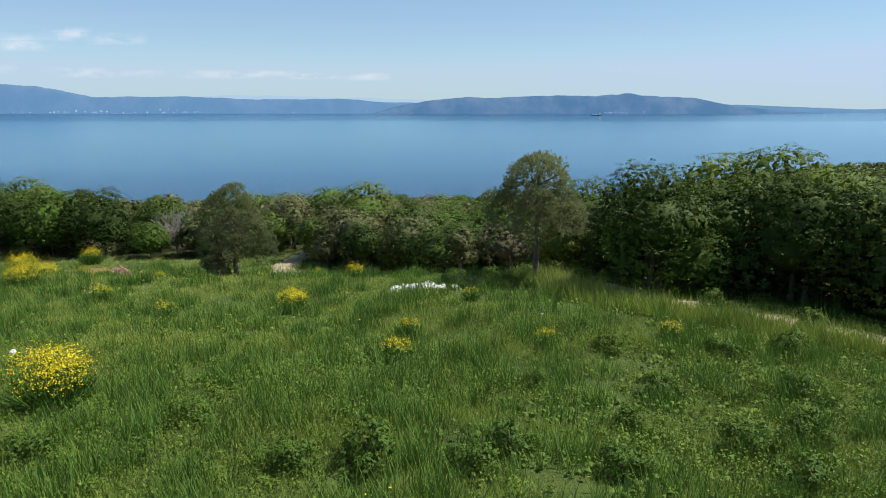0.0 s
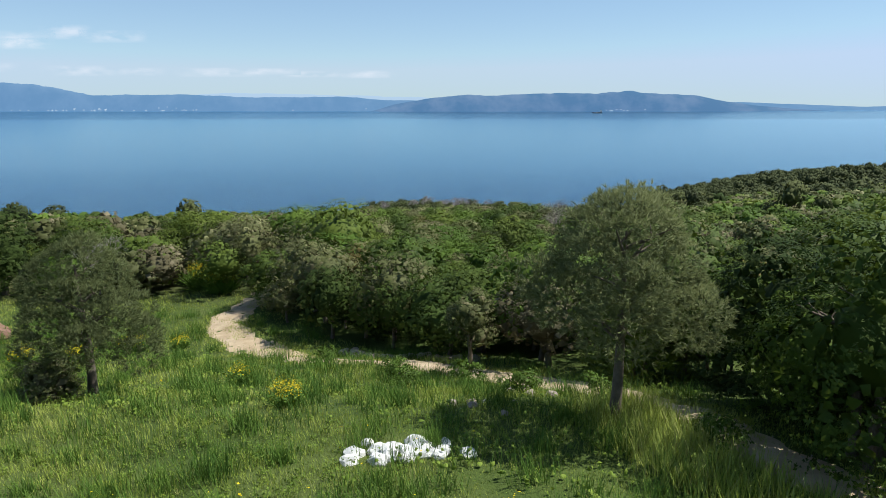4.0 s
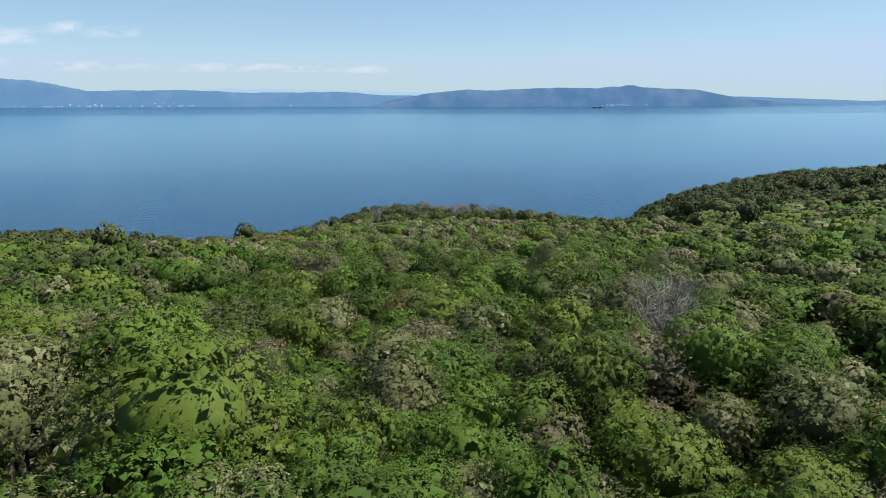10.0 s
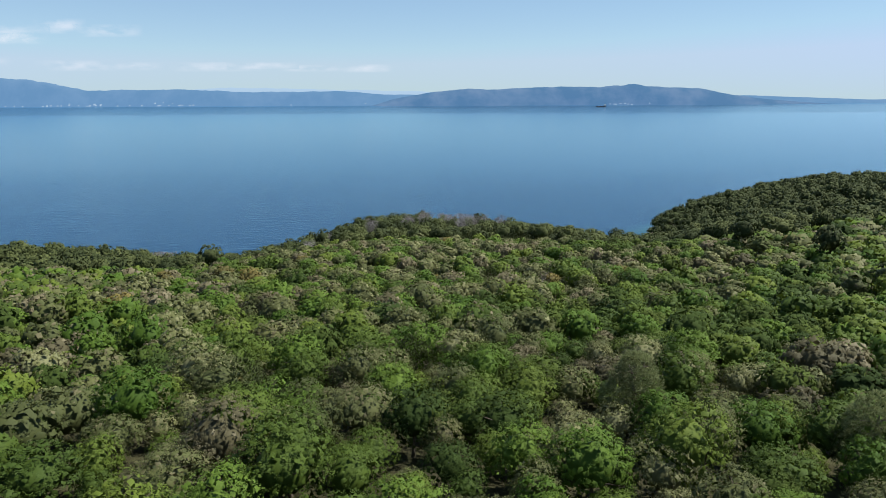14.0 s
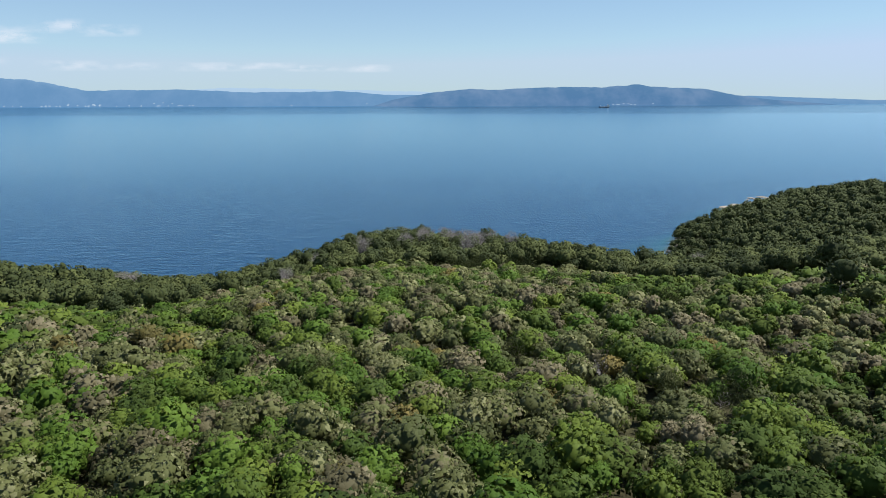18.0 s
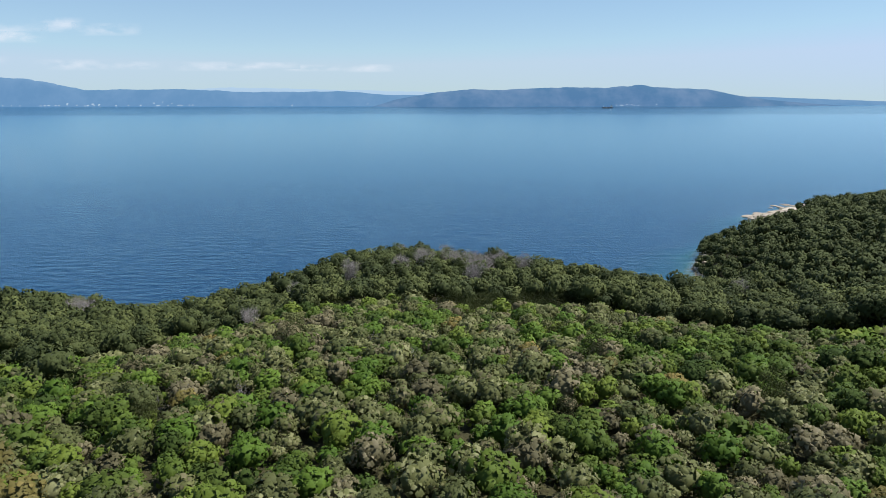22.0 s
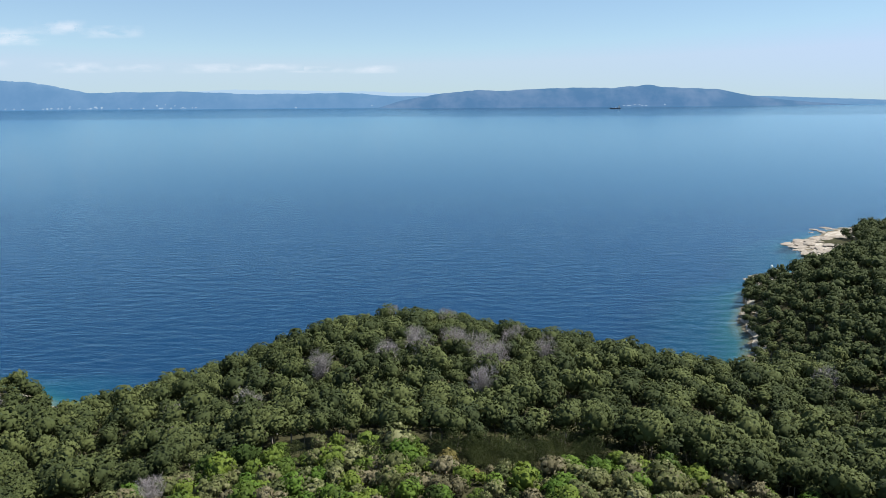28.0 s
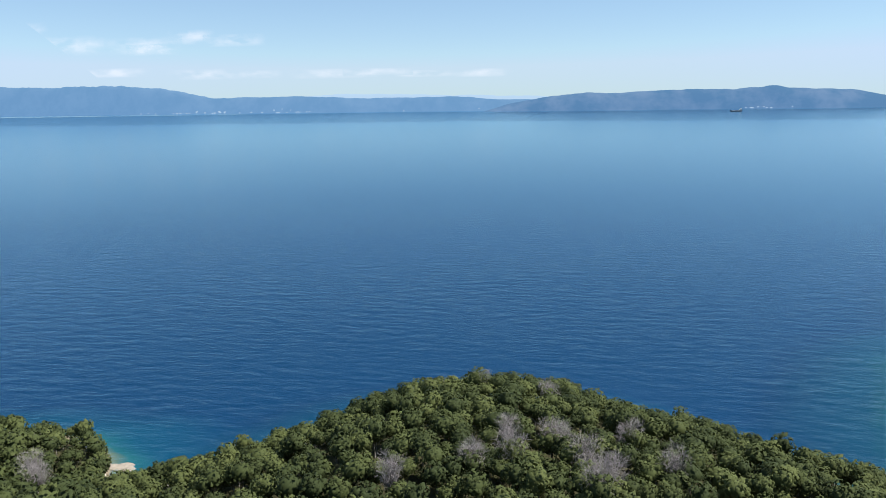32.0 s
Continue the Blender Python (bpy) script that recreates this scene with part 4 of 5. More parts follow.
def stand(name, idx, shapes, mats, mat_of, label, category, squat=False):
    """One mesh of many plants too many to count."""
    vs, fs, ms, at, ns, o = [], [], [], [], [], 0
    for i in idx:
        v, f, *way = shapes[i % len(shapes)]
        c, s = math.cos(6.283 * tone[i]), math.sin(6.283 * tone[i])
        w = v * (size[i], size[i], size[i] ** 0.85 * (0.82 + 0.34 * tone[i]) if squat else size[i] * (0.8 + 0.4 * tone[i]))
        vs.append(np.stack([w[:, 0] * c - w[:, 1] * s + X[i], w[:, 0] * s + w[:, 1] * c + Y[i], w[:, 2] + gz[i] - 0.1], -1))
        if way:
            ns.append(np.stack([way[0][:, 0] * c - way[0][:, 1] * s, way[0][:, 0] * s + way[0][:, 1] * c, way[0][:, 2]], -1))
        fs.append(f + o)
        ms.append(np.full(len(f), mat_of[i]))
        # right-hand hill: dark pines, with the slope's shade put into their tone
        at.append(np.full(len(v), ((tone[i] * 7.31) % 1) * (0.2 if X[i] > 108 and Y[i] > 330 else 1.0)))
        o += len(v)
    if vs:
        tagged(link_mesh(name, np.concatenate(vs), np.concatenate(fs), mats, index=np.concatenate(ms), attr=np.concatenate(at), smooth=True, facing=np.concatenate(ns) if ns else None), label, category, kind="stuff")


bush, dead = ~is_pine & ~single & (kind != 5), ~is_pine & ~single & (kind == 5)
mats = list(LEAF)
stand("scrub_near", np.nonzero(bush & (near < 60))[0], MIDDLE, mats, kind, "dense evergreen scrub of many greens", "scrub", True)
stand("scrub", np.nonzero(bush & (near >= 60) & (near < 118))[0], FAR, mats, kind, "dense evergreen scrub of many greens", "scrub", True)
stand("scrub_far", np.nonzero(bush & (near >= 118))[0], VAST, mats, kind, "dense evergreen scrub of many greens", "scrub", True)
stand("dead_scrub", np.nonzero(dead & (near < 140))[0], TWIGS, [DEAD], 0 * kind, "bare grey dead shrubs among the scrub", "scrub")
pz = np.zeros(len(S), int)
stand("young_pines", np.nonzero(is_pine & (near < 95))[0], PINE_NEAR, [PINE], pz, "rounded young pines in the scrub", "pines")
stand("pine_wood", np.nonzero(is_pine & (near >= 95) & (X > -100) & (X < 112))[0], PINE_MID, [PINE], pz, "pine wood on the headland", "pine wood")
stand("pine_wood_far", np.nonzero(is_pine & (near >= 95) & ~((X > -100) & (X < 112)))[0], PINE_FAR, [PINE], pz, "dark pine wood down to the shore, right hill toned darker for shade", "pine wood")
stand("pine_trunks", np.nonzero(is_pine & (near >= 95) & (X > -150) & (X < 140))[0], PINE_STEM, [GREY_BARK], pz, "slim pale pine trunks", "trunks")


# ---- the big trees about the meadow ----
r3 = np.random.default_rng(23)


def lone_pine(x, y, wide, tall, base, n, label, bark=BARK):
    crown = shared("crown", pine_crown(r3, wide, tall, base, 46, n * 6, 0.19, 11, 0.036, 0.74, 5), PINE_SHOOTS)
    trunk = trunk_and_limbs(r3, base + tall * 0.8, 0.17, 11, wide * 0.27, 0.3, bark)
    return thing("pine_tree", foot(x, y), [("trunk", trunk[0], None, "", *trunk[1:]), ("crown", crown, None, "")], label, "tree")


lone_pine(5.6, 39.8, 6.4, 4.5, 2.8, 1000, "rounded green pine with a bare straight trunk")
lone_pine(-14.2, 44.6, 5.4, 5.2, 1.3, 650, "small rounded pine standing alone in the meadow")
lone_pine(-9.7, 89, 4.8, 2.9, 0.6, 600, "low dome-shaped pine in the scrub")
lone_pine(11.4, 127.5, 4.2, 4.2, 1.4, 420, "dark pine rising out of the scrub")
lone_pine(21.5, 120.5, 4.0, 3.6, 1.2, 380, "dark pine rising out of the scrub")


def lone_tree(name, x, y, wide, tall, base, count, n, leaf, mat, stems, label, category="tree", low=-0.85, turn=0.0):
    lumps = crown_lumps(r3, wide, tall, base, count, 0.82, 1.0)
    crown = shared("crown", tufted(r3, lumps, n, leaf, 14, leaf * 4.2, (int(120 + 14 * wide * tall), 0.17), 0.66, low, 0.2, 0.75, 0.14, 0.4), mat)
    parts_ = [("crown", crown, None, "")]
    for k in range(stems):
        a = 2.1 * k
        t_ = trunk_and_limbs(r3, base + tall * 0.6, 0.10 + 0.02 * tall / 3, 6, wide * 0.3, 0.8 if stems > 1 else 0.25, BARK, (0.35 * math.cos(a) * (stems > 1), 0.35 * math.sin(a) * (stems > 1), 0))
        parts_.append(("trunk", t_[0], None, "", *t_[1:]))
    return thing(name, foot(x, y, turn), parts_, label, category)


lone_tree("oak_tree", 11.6, 36.2, 5.4, 6.2, 1.0, 30, 17000, 0.062, GREEN, 3, "broad green oak with three leaning trunks")
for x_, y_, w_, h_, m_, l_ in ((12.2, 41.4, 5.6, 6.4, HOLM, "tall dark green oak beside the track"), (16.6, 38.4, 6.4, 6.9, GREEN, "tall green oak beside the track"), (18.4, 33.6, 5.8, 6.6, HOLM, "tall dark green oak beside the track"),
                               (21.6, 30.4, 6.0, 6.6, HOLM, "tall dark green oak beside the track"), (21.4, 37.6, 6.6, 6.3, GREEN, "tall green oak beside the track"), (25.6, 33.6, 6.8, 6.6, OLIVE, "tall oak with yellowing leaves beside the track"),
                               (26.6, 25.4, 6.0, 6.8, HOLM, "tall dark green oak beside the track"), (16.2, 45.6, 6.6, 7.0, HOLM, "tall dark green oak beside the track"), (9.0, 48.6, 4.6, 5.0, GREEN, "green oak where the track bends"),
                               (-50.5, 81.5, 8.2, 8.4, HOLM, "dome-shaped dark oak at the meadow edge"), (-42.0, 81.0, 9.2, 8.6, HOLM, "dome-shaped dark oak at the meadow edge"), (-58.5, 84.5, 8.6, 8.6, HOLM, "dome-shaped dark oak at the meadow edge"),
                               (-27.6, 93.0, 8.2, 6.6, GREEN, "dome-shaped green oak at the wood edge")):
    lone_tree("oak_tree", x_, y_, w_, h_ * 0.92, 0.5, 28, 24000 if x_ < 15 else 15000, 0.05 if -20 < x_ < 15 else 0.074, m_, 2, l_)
lone_tree("young_oak", 1.3, 51.3, 2.3, 3.6, 1.6, 14, 3600, 0.045, OLIVE, 1, "slim young oak with thin foliage beside the track")
for x_, y_, w_, h_, l_ in ((-1.2, 75.0, 5.2, 4.6, "wide fresh-green ash crown above the scrub"), (3.4, 76.5, 4.6, 4.4, "wide fresh-green ash crown above the scrub"), (0.8, 80.2, 4.6, 4.4, "wide fresh-green ash crown above the scrub"), (20.0, 91.0, 4.4, 4.8, "bright green ash crown above the scrub")):
    lone_tree("flowering_ash", x_, y_, w_, h_, 0.6, 20, 11000, 0.046, BRIGHT, 2, l_)
lone_tree("rust_oak", -7.2, 71.2, 3.4, 4.8, 1.0, 15, 7000, 0.042, RUST, 1, "oak with rust-yellow young leaves in the scrub")
lone_tree("foot_shrub", -15.0, 43.2, 2.0, 2.4, 0.0, 12, 4000, 0.042, OLIVE, 1, "dark leafy shrub at the foot of a pine", "shrub", -0.9)


def dead_tree(x, y, wide, high, n, label, mat=DEAD):
    lumps = [(np.array((math.cos(k * 2.4) * wide * 0.24, math.sin(k * 2.4) * wide * 0.24, high * r3.uniform(0.62, 0.92))), wide * r3.uniform(0.14, 0.24)) for k in range(8)]
    p, d = on_lumps(lumps, 240, r3, -0.4, 0.3)
    v, f = joined([twig_cloud(r3, wide, high, n), needles(p, d, 0.13 * high, 3, r3, 0.010)])
    tl = trunk_and_limbs(r3, high * 0.75, 0.09, 6, wide * 0.35, 0.5, GREY_BARK)
    return thing("dead_tree", foot(x, y, r3.uniform(0, 6)), [("trunk", tl[0], None, "bleached bare trunk", *tl[1:]), ("bare_crown", shared("bare_crown", (v, f), mat), None, "")], label, "dead tree")


dead_tree(-33, 81.5, 5.5, 5.0, 60, "leafless tree with a white trunk at the wood edge", GREY_BARK)
dead_tree(13.2, 95, 4.6, 5.6, 70, "bare grey tree standing in green scrub", GREY_BARK)
dead_tree(15.6, 97, 3.4, 5.0, 40, "bare grey tree standing in green scrub", GREY_BARK)
for dx, dy, dw, dh in ((-9.6, 384, 5, 8.5), (0.2, 384, 6, 8.5), (7, 345, 5, 9.5), (8.8, 360, 7, 9.5), (11.5, 366, 6, 9.5), (-55, 336, 5, 6), (-43, 347, 6, 6), (2.4, 382, 5, 9), (-7.8, 371, 7, 9.5), (-15.4, 368, 6, 9.5),
                       (6.8, 373, 7, 9), (-30, 360, 5, 9), (-44, 302, 4, 5.5), (94, 372, 6, 8), (17, 388, 6, 8.5), (-20, 425, 5, 8), (-1, 415, 6, 8.5), (24, 372, 6, 9), (-62, 352, 5, 6), (-119, 372, 6, 8), (-126, 378, 6, 8)):
    dead_tree(dx, dy, dw, dh + 1.2, 70, "dead grey pine with bare twigs in the pine wood")


# ---- broom in flower ----
def broom(x, y, wide, high, share, label):
    stems = int(150 * wide)
    a, rr = r3.uniform(0, 6.283, stems), wide * 0.28 * np.sqrt(r3.random(stems))
    c = np.stack([np.cos(a) * rr, np.sin(a) * rr, 0 * a], -1)
    w = np.stack([np.cos(a) * 0.45, np.sin(a) * 0.45, 0 * a + 1.0], -1)
    sv = needles(c, w, high * 0.95, 2, r3, 0.012)
    lumps = [(np.array((math.cos(k * 2.4) * wide * 0.25, math.sin(k * 2.4) * wide * 0.25, high * r3.uniform(0.62, 0.88))), wide * 0.20) for k in range(7)]
    p, d = on_lumps(lumps, int(950 * wide * share), r3, 0.2, 0.5)
    fl = leaves(p, d, 0.027, r3, True)
    gp, gd = on_lumps([(k[0] * (1, 1, 0.55), k[1] * 1.2) for k in lumps], int(240 * wide), r3, -0.6, 0.2)
    gr = leaves(gp, gd, 0.07, r3, True)
    return thing("broom_bush", foot(x, y), [("greenery", shared("greenery", joined([sv, gr]), BROOM_GREEN), None, "slim green stems"), ("blossom", shared("blossom", fl, YELLOW), None, "bright yellow flowers")], label, "bush", "flowering broom")


for bx, by, bw, bh, bs in ((-11.4, 18.3, 2.2, 1.35, 1.3), (-7.5, 32.2, 1.5, 1.0, 1.0), (-1.7, 22.9, 1.1, 0.8, 0.45), (-1.5, 26.9, 1.0, 0.8, 0.25), (4.0, 24.6, 0.9, 0.7, 0.2), (-36.5, 58.5, 3.6, 2.0, 1.3), (-33.8, 60.5, 2.6, 1.6, 1.0), (-24.6, 38, 2.0, 1.2, 0.9),
                           (-26.5, 41, 1.8, 1.1, 0.7), (-33, 63, 1.6, 1.0, 0.6), (-24.5, 56, 1.5, 1.0, 0.7), (-22, 57.5, 1.4, 1.0, 0.5), (-40, 74.5, 2.2, 1.6, 0.8), (-5.6, 41.5, 1.2, 0.8, 0.4), (9.3, 26.0, 0.9, 0.7, 0.3), (-20.6, 79.5, 2.6, 2.1, 1.1),
                           (-23.2, 81.5, 2.4, 2.2, 1.1), (-20.6, 61.4, 1.6, 1.0, 0.5), (-17.9, 62.5, 1.2, 0.8, 0.25), (-13, 30, 1.1, 0.8, 0.15), (-18, 34, 1.2, 0.8, 0.2), (-9, 47, 1.1, 0.8, 0.2), (-29, 52, 1.5, 0.9, 0.4), (1.4, 33, 0.9, 0.7, 0.1)):
    broom(bx, by, bw, bh, bs, "broom bush with bright yellow flowers in the meadow" if bs > 0.35 else "green broom with a few yellow flowers")

# ---- meadow shrubs ----
SHRUB = [shared("foliage", broadleaf(r3, 1.5, 0.8, 0.0, 9, 900, 0.045, (120, 0.08), True, -0.2, 0.7, 12, 0.13), WEED) for _ in range(4)]
STALK = shared("stalk", trunk_mesh(r3, 0.6, 0.02, 5, 0.4, 0.1, 4), BARK)
for k, (x_, y_, s_) in enumerate(((10.6, 23.8, 1.0), (6.9, 19.9, 0.9), (-3.6, 30.7, 0.7), (-6.8, 21.7, 0.75), (-6.8, 16.6, 0.8), (-1.8, 14.4, 1.2), (-3.6, 14.2, 0.9), (-1.8, 46.9, 1.2), (6.3, 24.1, 0.9), (13.3, 24.4, 1.1), (4.1, 13.9, 1.0), (1.6, 14.9, 0.9), (-7.0, 56.4, 1.3),
                                  (0.7, 14.0, 0.9), (7.6, 15.6, 1.1), (9.6, 16.4, 1.0), (8.2, 13.6, 1.0), (11.2, 19.6, 0.9), (5.2, 17.0, 0.8), (3.0, 20.3, 0.7), (-9.8, 14.6, 0.9), (-19, 48, 1.2), (-17, 46, 1.0), (3.2, 45, 1.3), (6.0, 43.5, 1.2), (1.0, 48.5, 1.3), (-2.4, 51, 1.2), (8.2, 37.5, 1.2), (13.2, 31.5, 1.2), (16, 28, 1.1))):
    thing("meadow_shrub", foot(x_, y_, k * 1.3, s_), [("stalk", STALK, None, ""), ("foliage", SHRUB[k % 4], None, "")], "low leafy green shrub in tall grass", "shrub", "meadow shrubs")


# ---- grass and weeds ----
def scatter(n, y0, y1):
    y = r3.uniform(y0, y1, n)
    x = r3.uniform(-1, 1, n) * (0.72 * (y + 8) + 3)
    ok = meadow(x, y - 1.2) & (track_far(x, y) > 0.85 + 0.9 * r3.random(n))
    return x[ok], y[ok]


def tufts(x, y, k, high, width, spread=0.12):
    """k leaning blades at each place."""
    n = len(x)
    z = height(x, y)
    x, y, z = np.repeat(x, k), np.repeat(y, k), np.repeat(z, k)
    h = np.repeat(high, k) * r3.uniform(0.55, 1.2, n * k)
    a = r3.uniform(0, 6.283, n * k)
    bx_, by_ = x + r3.normal(0, spread, n * k), y + r3.normal(0, spread, n * k)
    lean = h * r3.uniform(0.1, 0.75, n * k)
    s = np.stack([np.cos(a + 1.57) * width, np.sin(a + 1.57) * width, 0 * a], -1)
    base = np.stack([bx_, by_, z - 0.03], -1)
    v = np.stack([base - s, base + s, base + np.stack([np.cos(a) * lean, np.sin(a) * lean, h], -1)], 1)
    return v.reshape(-1, 3), 3 * np.arange(n * k)[:, None] + (0, 1, 2)


def plant_tone(v, f):
    """A shade for every patch of grass, wandering over the meadow; lightened with distance for yellower grass and
    sunlit tips.
    """
    return np.clip(0.45 + 0.3 * wobble(v[:, 0], v[:, 1], 3.2, 6.0) + 0.2 * wobble(v[:, 0], v[:, 1], 0.9, 1.0), 0.02, 0.97) * (0.8 + 0.2 * smoothstep(16, 34, v[:, 1])) + 0.30 * smoothstep(20, 46, v[:, 1])


def lush(x, y):
    return np.clip(0.6 + 0.5 * wobble(x, y, 2.2, 8.0) + 0.35 * wobble(x, y, 0.7, 2.0), 0.12, 1.6)


fields = []
for cnt, y0_, y1_, k_, hh, ww in ((58000, 10, 26, 5, 0.27, 0.009), (66000, 24, 46, 4, 0.32, 0.011), (48000, 44, 82, 4, 0.40, 0.019)):
    x_, y_ = scatter(cnt, y0_, y1_)
    fields.append(tufts(x_, y_, k_, hh * lush(x_, y_), ww))
gv_, gf_ = joined(fields)
tagged(link_mesh("grass", gv_, gf_, [GRASS], attr=plant_tone(gv_, gf_)), "tall fresh green meadow grass", "grass", kind="stuff")

# upright feathery clumps
cx, cy = scatter(2000, 11, 72)
cv = [tufts(np.full(45, a), np.full(45, b), 2, np.full(45, h), 0.014, s) for a, b, h, s in zip(cx, cy, r3.uniform(0.45, 1.0, len(cx)), r3.uniform(0.18, 0.5, len(cx)))]
cv_, cf_ = joined(cv)
tagged(link_mesh("broom_shoots", cv_, cf_, [BROOM_GREEN], attr=np.repeat(r3.random(len(cx)), 270)), "feathery upright green clumps in the grass", "grass", kind="stuff")

wx, wy = scatter(70000, 10, 30)
wx2, wy2 = scatter(22000, 28, 60)
wx, wy = np.concatenate([wx, wx2]), np.concatenate([wy, wy2])
ok = wobble(wx, wy, 2.8, 3.3) + 0.4 * wobble(wx, wy, 1.0, 4.4) > 0.0
wx, wy = wx[ok], wy[ok]
wp = np.stack([wx, wy, height(wx, wy) + r3.uniform(0.05, 0.5, len(wx)) * lush(wx, wy)], -1)
wv, wf = leaves(wp, np.tile((0.0, 0.0, 1.0), (len(wx), 1)), 0.036, r3, True)
mxs, mys = scatter(22000, 10, 62)
mok = wobble(mxs, mys, 3.4, 5.1) + 0.5 * wobble(mxs, mys, 0.8, 2.2) > 0.05
mxs, mys = mxs[mok], mys[mok]
kv, kf, _ = knobs(np.stack([mxs, mys, height(mxs, mys) + r3.uniform(0.05, 0.3, len(mxs))], -1), np.tile((0.0, 0.0, 1.0), (len(mxs), 1)), 0.075, r3, 0.6)
wv, wf = joined([(wv, wf), (kv, kf)])
tagged(link_mesh("weeds", wv, wf, [WEED], attr=plant_tone(wv, wf)), "low leafy weeds among the grass", "weeds", kind="stuff")

# leafy herbs and brambles: low domes of small leaves, thick in some places and wanting in others
hx, hy = scatter(24000, 10, 58)
keep_h = (wobble(hx, hy, 3.1, 3.3) + 0.7 * wobble(hx, hy, 1.1, 4.4) + 0.35 * smoothstep(-4, 12, hx) * smoothstep(34, 18, hy) > r3.uniform(-0.5, 0.7, len(hx))) & (hy < 22 + 38 * r3.random(len(hx)))
hx, hy = hx[keep_h], hy[keep_h]
hr = r3.uniform(0.14, 0.48, len(hx)) * np.clip(0.75 + 0.5 * wobble(hx, hy, 2.4, 1.1), 0.4, 1.3)
hk = 28
hd = r3.standard_normal((len(hx) * hk, 3))
hd /= np.linalg.norm(hd, axis=1, keepdims=True)
hd[:, 2] = np.abs(hd[:, 2])
hc = np.repeat(np.stack([hx, hy, height(hx, hy) + 0.04], -1), hk, 0) + hd * np.repeat(hr, hk)[:, None] * r3.uniform(0.6, 1.1, (len(hd), 1)) * (1, 1, 1.15)
hv_, hf_ = leaves(hc, hd + (0, 0, 0.5), 0.036, r3, False, 0.7)
tagged(link_mesh("herbs", hv_, hf_, [WEED], attr=np.repeat(r3.random(len(hx)), hk * 3)), "leafy herbs and brambles in low domes", "weeds", kind="stuff")

fx, fy = scatter(900, 12, 60)
fp = np.stack([fx, fy, height(fx, fy) + r3.uniform(0.35, 0.6, len(fx))], -1)
ok = wobble(fx, fy, 4.0, 7.7) > 0.25
fv, ff = leaves(fp[ok], np.tile((0.0, 0.0, 1.0), (int(ok.sum()), 1)), 0.05, r3, True)
tagged(link_mesh("yellow_flowers", fv, ff, [YELLOW]), "scattered small yellow flowers", "flowers", kind="stuff")

# ---- the track ----
tp = np.array(TRACK, float)
seg = np.concatenate([[0], np.cumsum(np.hypot(*np.diff(tp, axis=0).T))])
u = np.arange(0, seg[-1], 0.4)
cxs, cys = np.interp(u, seg, tp[:, 0]), np.interp(u, seg, tp[:, 1])
for _ in range(14):
    cxs[1:-1], cys[1:-1] = (cxs[:-2] + 2 * cxs[1:-1] + cxs[2:]) / 4, (cys[:-2] + 2 * cys[1:-1] + cys[2:]) / 4
tx, ty = np.gradient(cxs), np.gradient(cys)
tn = np.hypot(tx, ty)
nx, ny = -ty / tn, tx / tn
half = 1.5 - 0.42 * smoothstep(3, 9, cxs) + 0.28 * wobble(u, u * 0.3, 1.7) + 0.14 * wobble(u, u, 0.5)
across = np.linspace(-1, 1, 11)
TXs = cxs[:, None] + nx[:, None] * half[:, None] * across + 0.12 * wobble(u[:, None], across[None] * 9, 0.6)
TYs = cys[:, None] + ny[:, None] * half[:, None] * across
TZs = height(TXs, TYs) + 0.07 - 0.10 * np.abs(across) ** 4 - 0.035 * np.exp(-((np.abs(across) - 0.5) / 0.18) ** 2)
ti = np.arange(TXs.size).reshape(TXs.shape)
tagged(link_mesh("track", np.stack([TXs, TYs, TZs], -1).reshape(-1, 3), np.stack([ti[:-1, :-1], ti[:-1, 1:], ti[1:, 1:], ti[1:, :-1]], -1).reshape(-1, 4), [GRAVEL], smooth=True),
       "pale sandy gravel track with worn wheel ruts", "track", kind="structure")
# grass down the middle and along the verges
mu = r3.uniform(0, 1, 9000)
mi = (mu * (len(u) - 1)).astype(int)
side = np.where(r3.random(9000) < 0.45, r3.normal(-0.35, 0.3, 9000), np.sign(r3.uniform(-1, 1, 9000)) * r3.uniform(0.72, 1.4, 9000))
okm = wobble(u[mi], side, 1.4, 2.0) > -0.2
mx_, my_ = (cxs[mi] + nx[mi] * half[mi] * side)[okm], (cys[mi] + ny[mi] * half[mi] * side)[okm]
vv, vf_ = tufts(mx_, my_, 6, np.full(len(mx_), 0.22), 0.014, 0.1)
tagged(link_mesh("verge_grass", vv, vf_, [GRASS], attr=plant_tone(vv, vf_)), "sparse grass along the middle and edges of the track", "grass", kind="stuff")


# tall growth between the meadow and the far bend of the track
bi = np.nonzero(cxs > 8)[0]
bi = r3.choice(bi, 2600)
bo = r3.uniform(1.15, 3.8, 2600)
sgn = np.where(ny[bi] > 0, -1, 1)
bx2, by2 = cxs[bi] + nx[bi] * sgn * bo, cys[bi] + ny[bi] * sgn * bo
bv, bf = tufts(bx2, by2, 12, r3.uniform(0.5, 1.1, 2600), 0.016, 0.25)
tagged(link_mesh("tall_grass", bv, bf, [GRASS], attr=plant_tone(bv, bf)), "rank tall grass beside the track", "grass", kind="stuff")


